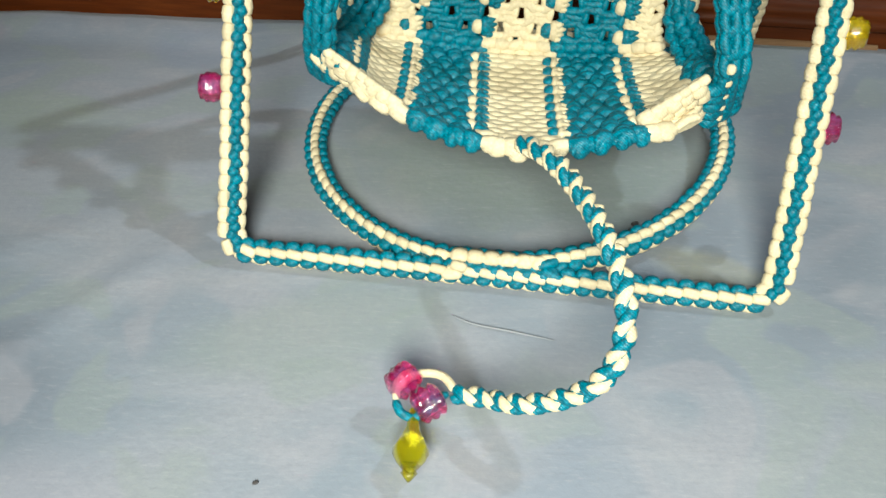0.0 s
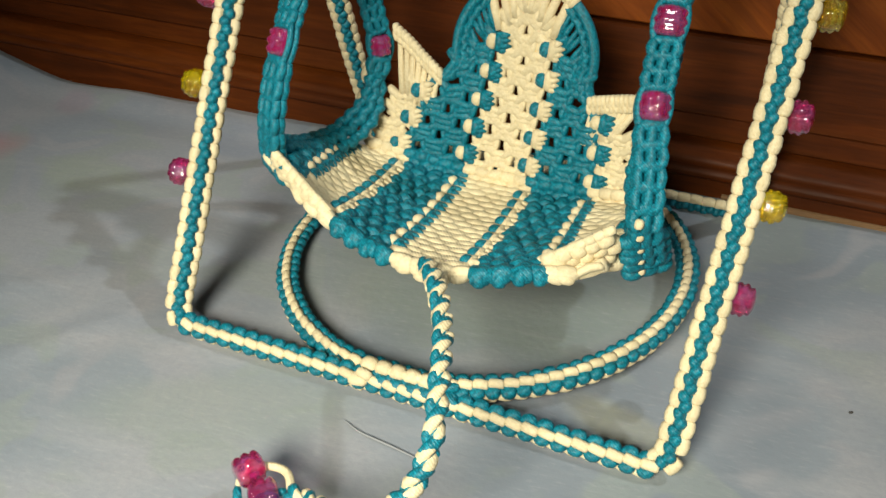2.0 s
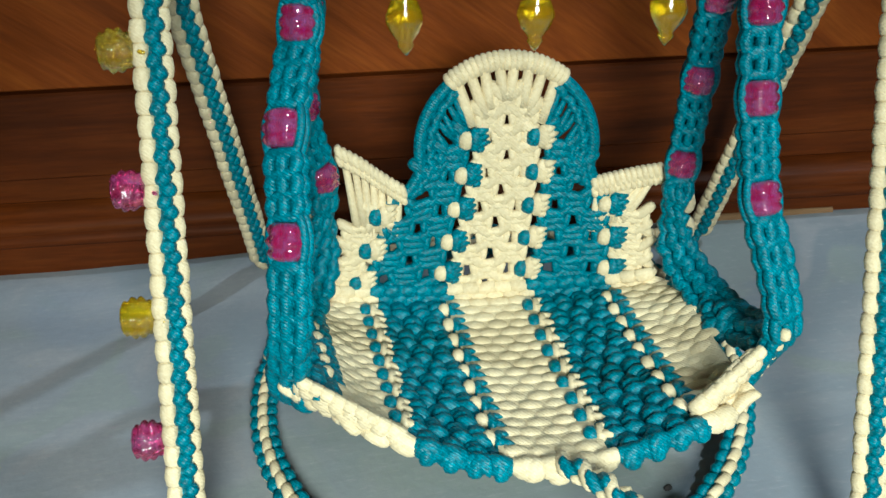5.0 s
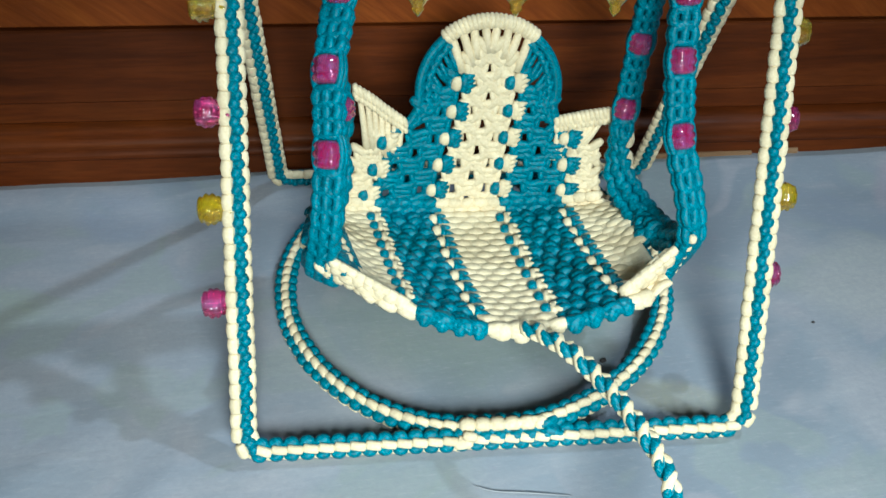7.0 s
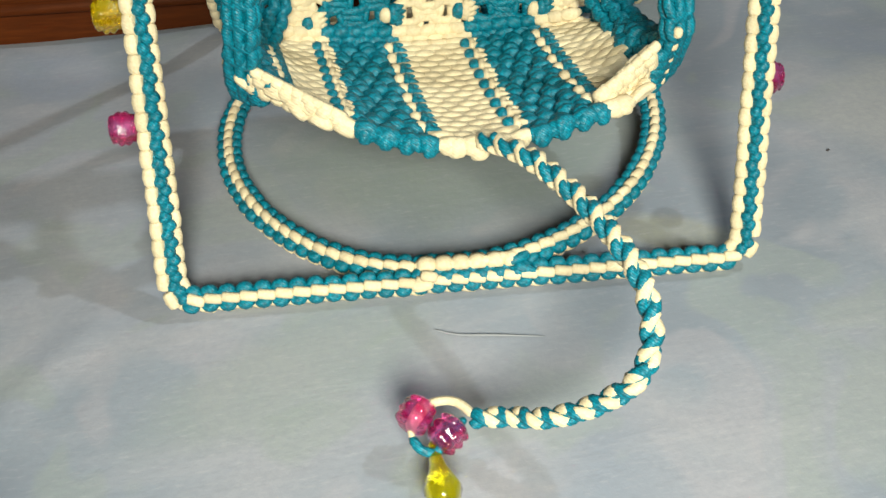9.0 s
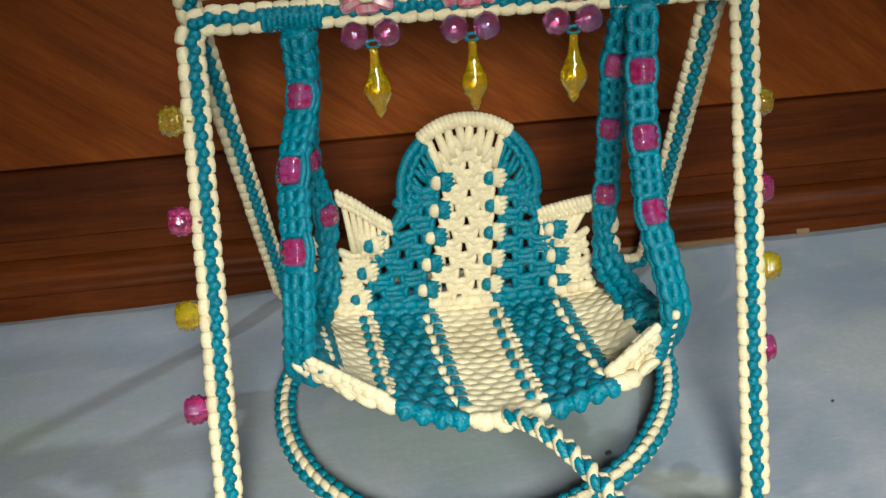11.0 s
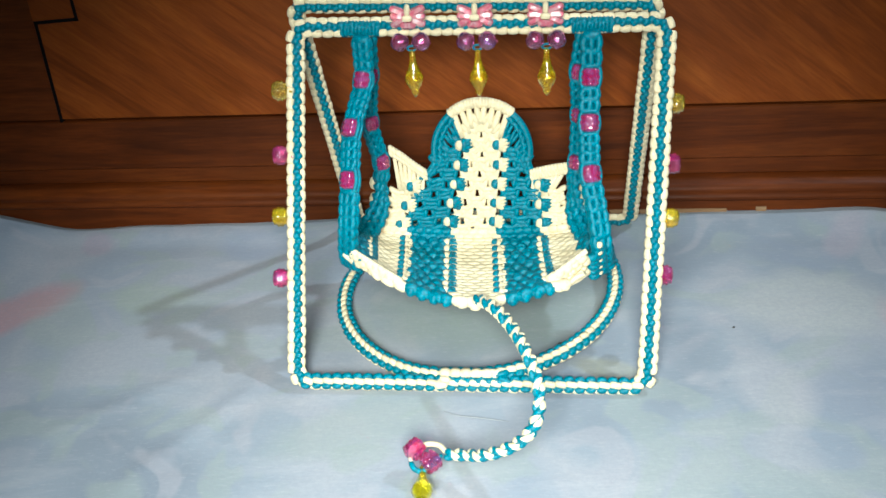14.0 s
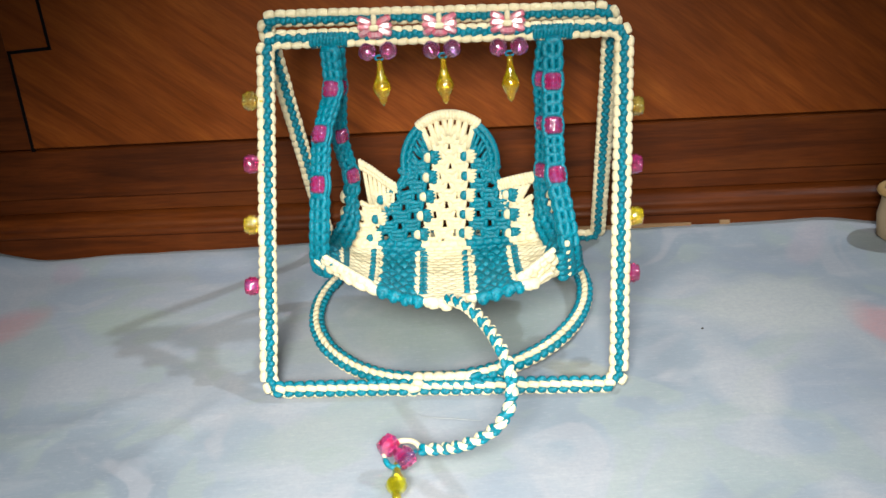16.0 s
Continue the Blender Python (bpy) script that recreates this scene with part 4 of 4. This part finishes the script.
for i in range(8):
    deg = -35 + 70 * i / 7
    top = arc_point(deg, 0.0276)
    low = back_at(-0.0105 + 0.021 * i / 7 + (0.0008 if i % 2 else -0.0008), 0.1085 - 0.0095 * abs(i - 3.5) / 3.5)
    cream_geo.tube([low, low.lerp(top, 0.5) + V((0, -0.0008, 0)), top], [0.0022, 0.0020, 0.0017], 7, 1.0)
for sg in (-1, 1):
    for i in range(8):
        deg = 42 + 50 * i / 7
        top = arc_point(sg * deg, 0.0262)
        low = back_at(sg * (0.0125 + 0.0095 * i / 7), 0.0985 - 0.0150 * i / 7 + (0.0011 if i % 2 else -0.0011))
        teal_geo.tube([low, low.lerp(top, 0.5) + V((0, -0.0010, 0)), top], 0.0014, 6)
# wings: cords fanning to a slanting rim
wing = {-1: [back_at(-0.0335, 0.0765), back_at(-0.0415, 0.0822), back_at(-0.0485, 0.0878), back_at(-0.0553, 0.0928)],
        1: [back_at(0.0320, 0.0755), back_at(0.0395, 0.0775), back_at(0.0465, 0.0793), back_at(0.0530, 0.0806)]}
for sg in (-1, 1):
    line = Path(wing[sg])
    for i in range(7):
        top = line.at(line.length * (0.06 + 0.88 * i / 6))[0]
        low = back_at(sg * (0.0345 + (0.0130 if sg < 0 else 0.0095) * i / 6), (0.0615 if sg < 0 else 0.0600) + 0.0035 * i / 6 + (0.0008 if i % 2 else -0.0008))
        cream_geo.tube([low, low.lerp(top, 0.5) + V((0, -0.0008, 0)), top], [0.0021, 0.0015, 0.0012], 6, 1.0)
    n = 12
    for i in range(n + 1):
        p, t = line.at(line.length * i / n)
        for lift in (-0.0012, 0.0014):
            cream_geo.lump(p + V((0, -0.0010, lift)), V((0.25 * sg, -0.3, 1)).cross(V((0, 1, 0))) * 0.3 + V((0, 0.2, 1)), V((0, -1, 0)), 0.0052, 0.0014, 0.0024, 0.0004)

# rims of the arch: cream over the crown, teal down the sides and out to the wings
crown, g2 = Geo(), Geo()
for i in range(23):
    deg = -38 + 76 * i / 22
    a = radians(deg)
    out = V((math.sin(a), 0, math.cos(a)))
    crown.lump(arc_point(deg, 0.0290), out + V((0, -0.3, 0)), V((0, -1, 0.1)), 0.0060 * jit(0.04), 0.0017, 0.0030, 0.0006)
backrest = part("backrest", crown, CREAM, swing, "arched backrest of open knots in cream and teal")
tagged(part("cream_cording", cream_geo, CREAM, backrest, "cream fanned cords and stitches"), kind="stuff")
tagged(part("teal_cording", teal_geo, TEAL, backrest, "teal fanned cords and stitches"), kind="stuff")
for g, mat in back_knots:
    part("knot", g, mat, backrest)
for sg in (-1, 1):
    pts = [arc_point(sg * d, 0.0290) for d in range(38, 101, 6)] + [back_at(sg * 0.0287, 0.0830), back_at(sg * 0.0305, 0.0790), back_at(sg * 0.0330, 0.0750)]
    line = Path(pts, False, 8)
    g2.tube([line.at(line.length * i / 30)[0] for i in range(31)], 0.0022, 8)
    m = 17
    for i in range(m):
        p, t = line.at(line.length * (i + 0.5) / m)
        n = V((0, -1, 0.05))
        inward = (back_at(0, 0.088) - p)
        inward = V((inward.x, 0, inward.z)).normalized()
        g2.lump(p + inward * 0.0034 + n * 0.0006, t + inward * (0.5 if i % 2 else -0.3), n, 0.0064 * jit(0.08), 0.0016, 0.0020, 0.0006)
tagged(part("side_rim", g2, TEAL, backrest, "teal corded rim down both sides of the arch"), kind="stuff")

# crease row between seat and back
for a, b, mat in ((-0.0530, -0.0390, CREAM), (-0.0390, -0.0135, TEAL), (-0.0135, 0.0135, CREAM), (0.0135, 0.0390, TEAL), (0.0390, 0.0530, CREAM)):
    g = Geo()
    n = max(2, round((b - a) / 0.0055))
    for j in range(n):
        s = a + (b - a) * (j + 0.5) / n
        p = seat_at(s, 0.985)
        g.lump(p + V((0, -0.0004, 0.0042)), V((1, 0, rnd.uniform(-0.25, 0.25))), V((0, -1, 0.4)), 0.0080, 0.0026, 0.0020, 0.0010)
        g.lump(p + V((0.0027, -0.0012, 0.0010)), V((1, 0, rnd.uniform(-0.25, 0.25))), V((0, -1, 0.7)), 0.0078, 0.0024, 0.0020, 0.0010)
    tagged(part("crease_edge", g, mat, backrest), kind="stuff")

# ---- hanging jewels on the top bar ----
PENDANT = [(0.0, 0.0010), (-0.0010, 0.0015), (-0.0040, 0.0015), (-0.0080, 0.0023), (-0.0120, 0.0040), (-0.0140, 0.0048), (-0.0155, 0.0048), (-0.0180, 0.0038), (-0.0210, 0.0017), (-0.0218, 0.0022), (-0.0245, 0.0004)]
for x in (-0.0292, 0.0062, 0.0430):
    c = along_top(x)
    down = V((0, -0.06, -1)).normalized()
    base = c + V((0, -0.0035, -0.0045))
    g = Geo()
    for sg in (-1, 1):
        for k in (-1, 0, 1):
            g.lump(c + V((sg * 0.0052, -0.0050, 0.0068 + 0.0030 * k)), V((1, 0, 0.45 * k * sg)), V((0, -1, 0.3)), 0.0088, 0.0022, 0.0027, 0, 6)
    g.lump(c + V((0, -0.0056, 0.0024)), V((1, 0, 0)), V((0, -1, 0.2)), 0.0085, 0.0024, 0.0026, 0, 6)
    bow = part("bead_bow", g, ROSE, front, "rose pink cut beads set as a bow on the top bar", False)
    g = Geo()
    g.lump(c + V((0, -0.0078, 0.0066)), V((1, 0, 0)), V((0, -1, 0.2)), 0.0052, 0.0018, 0.0014)
    g.lump(c + V((0, -0.0056, 0.0104)), V((0, 0.4, 1)), V((0, -1, 0.4)), 0.0060, 0.0016, 0.0014)
    part("bow_stitch", g, CREAM, bow, "cream stitch over the bow")
    for sg in (-1, 1):
        g = Geo()
        g.lathe(facing(c + V((sg * 0.0058, -0.0036, -0.0074)), (1, 0, 0.5 * sg), rnd.uniform(0, 40)), [(-0.0047, 0.0020), (-0.0038, 0.0038), (-0.0018, 0.0051), (0.0018, 0.0051), (0.0038, 0.0038), (0.0047, 0.0020)], 9)
        part("bead", g, VIOLET, bow, "violet pink cut bead")
    top = c + V((0.0004, -0.0035, -0.0122))
    g = Geo()
    g.lathe(facing(top, (-down.x, -down.y, -down.z), 20), [(z * 1.08, r * 1.1) for z, r in PENDANT], 8)
    part("pendant", g, YELLOW, bow, "yellow drop-shaped cut pendant")
    g = Geo()
    g.tube([top + V((0.0024 * math.cos(a), 0, 0.0010 + 0.0014 * math.sin(a))) for a in (math.tau * i / 10 for i in range(11))], 0.0006, 5, 1.0)
    part("pendant_ring", g, TEAL, bow)

# ---- tail cord ----
tail = Path([(0.0060, 0.0125, 0.0525), (0.0105, 0.0055, 0.0570), (0.0190, -0.0070, 0.0605), (0.0278, -0.0223, 0.0606), (0.0330, -0.0345, 0.0607), (0.0372, -0.0458, 0.0598), (0.0405, -0.0553, 0.0566), (0.0417, -0.0623, 0.0512),
             (0.0406, -0.0688, 0.0457), (0.0367, -0.0732, 0.0400), (0.0308, -0.0735, 0.0335), (0.0222, -0.0728, 0.0275), (0.0138, -0.0705, 0.0225), (0.0060, -0.0660, 0.0178), (-0.0035, -0.0640, 0.0155)])
white, teal = Geo(), Geo()
PITCH = 0.0082
n = round(tail.length / PITCH)
for i in range(n):
    for k in range(4):
        # the lay tightens towards the end
        u = (i + (0.5 if k % 2 else 0.0) + 0.25) / n
        tight = 1.16 - 0.32 * u
        q, t = tail.at((u + 0.16 * u * (1 - u)) * tail.length)
        up = (V((0, 0, 1)) - t * t.z).normalized()
        side = t.cross(up)
        th = math.tau * k / 4 + 0.35 + 1.2 * i / n
        out = up * math.cos(th) + side * math.sin(th)
        (teal if k % 2 else white).lump(q + out * 0.0015, t * 0.80 + t.cross(out) * 0.62, out, 0.0084 * tight * jit(0.05), 0.0019, 0.0018, 0.0015, 8)
g = Geo()
g.tube([tail.at(tail.length * i / 60)[0] for i in range(61)], 0.0017, 7)
tail_ob = part("tail_cord", g, TEAL, swing, "twisted tail cord of teal and cream strands, arching forward")
tagged(part("teal_strand", teal, TEAL, tail_ob), kind="stuff")
tagged(part("cream_strand", white, CREAM, tail_ob), kind="stuff")
T1, T2 = V((-0.0198, -0.0620, 0.0165)), V((-0.0114, -0.0668, 0.0130))
g = Geo()
loop = Path([(-0.0035, -0.0640, 0.0165), (-0.0080, -0.0585, 0.0160), (-0.0140, -0.0575, 0.0155), T1, (-0.0215, -0.0665, 0.0125)])
g.tube([loop.at(loop.length * i / 16)[0] for i in range(17)], 0.0014, 7)
part("loop_cream", g, CREAM, tail_ob)
g = Geo()
loop = Path([(-0.0215, -0.0665, 0.0125), (-0.0190, -0.0700, 0.0110), (-0.0145, -0.0705, 0.0105), T2, (-0.0060, -0.0630, 0.0140)])
g.tube([loop.at(loop.length * i / 16)[0] for i in range(17)], 0.0014, 7)
part("loop_teal", g, TEAL, tail_ob)
barrel_bead(T1, (0.6, 1, 0), CLEAR_PINK, tail_ob, 1.02, 8, "pink cut acrylic bead at the tail's end")
barrel_bead(T2, (1, 0.9, 0.2), CLEAR_PINK, tail_ob, 1.05, 20, "pink cut acrylic bead at the tail's end")
g = Geo()
g.lathe(facing((-0.0157, -0.0672, 0.0102), (-0.12, 1, 0.05), 10), [(z * 1.0, r * 1.12) for z, r in PENDANT], 8)
part("pendant", g, LIME, tail_ob, "lime yellow drop-shaped cut pendant")

# ---- the padded bag at the far end ----
bag = thing("padded_bag", "beige felt bag with tan trim, lying on the bed sheet", "bag")
g = Geo()
rings = []
for h, w, d in ((0.0, 0.050, 0.016), (0.005, 0.056, 0.020), (0.020, 0.058, 0.021), (0.040, 0.055, 0.019), (0.052, 0.046, 0.014), (0.057, 0.026, 0.006)):
    rings.append([V((0.3425 + w * math.copysign(abs(math.cos(a)) ** 0.7, math.cos(a)), 0.166 + d * 0.85 * math.sin(a), h - 0.002)) for a in (math.tau * j / 24 for j in range(24))])
g.rings(rings)
part("body", g, BAG, bag)
g = Geo()
g.tube([(0.3425 + 0.0575 * math.copysign(abs(math.cos(a)) ** 0.7, math.cos(a)), 0.166 + 0.0175 * math.sin(a), 0.036) for a in (math.tau * j / 40 for j in range(41))], 0.0028, 7, 1.0)
part("trim", g, TRIM, bag, "tan trim round the bag")
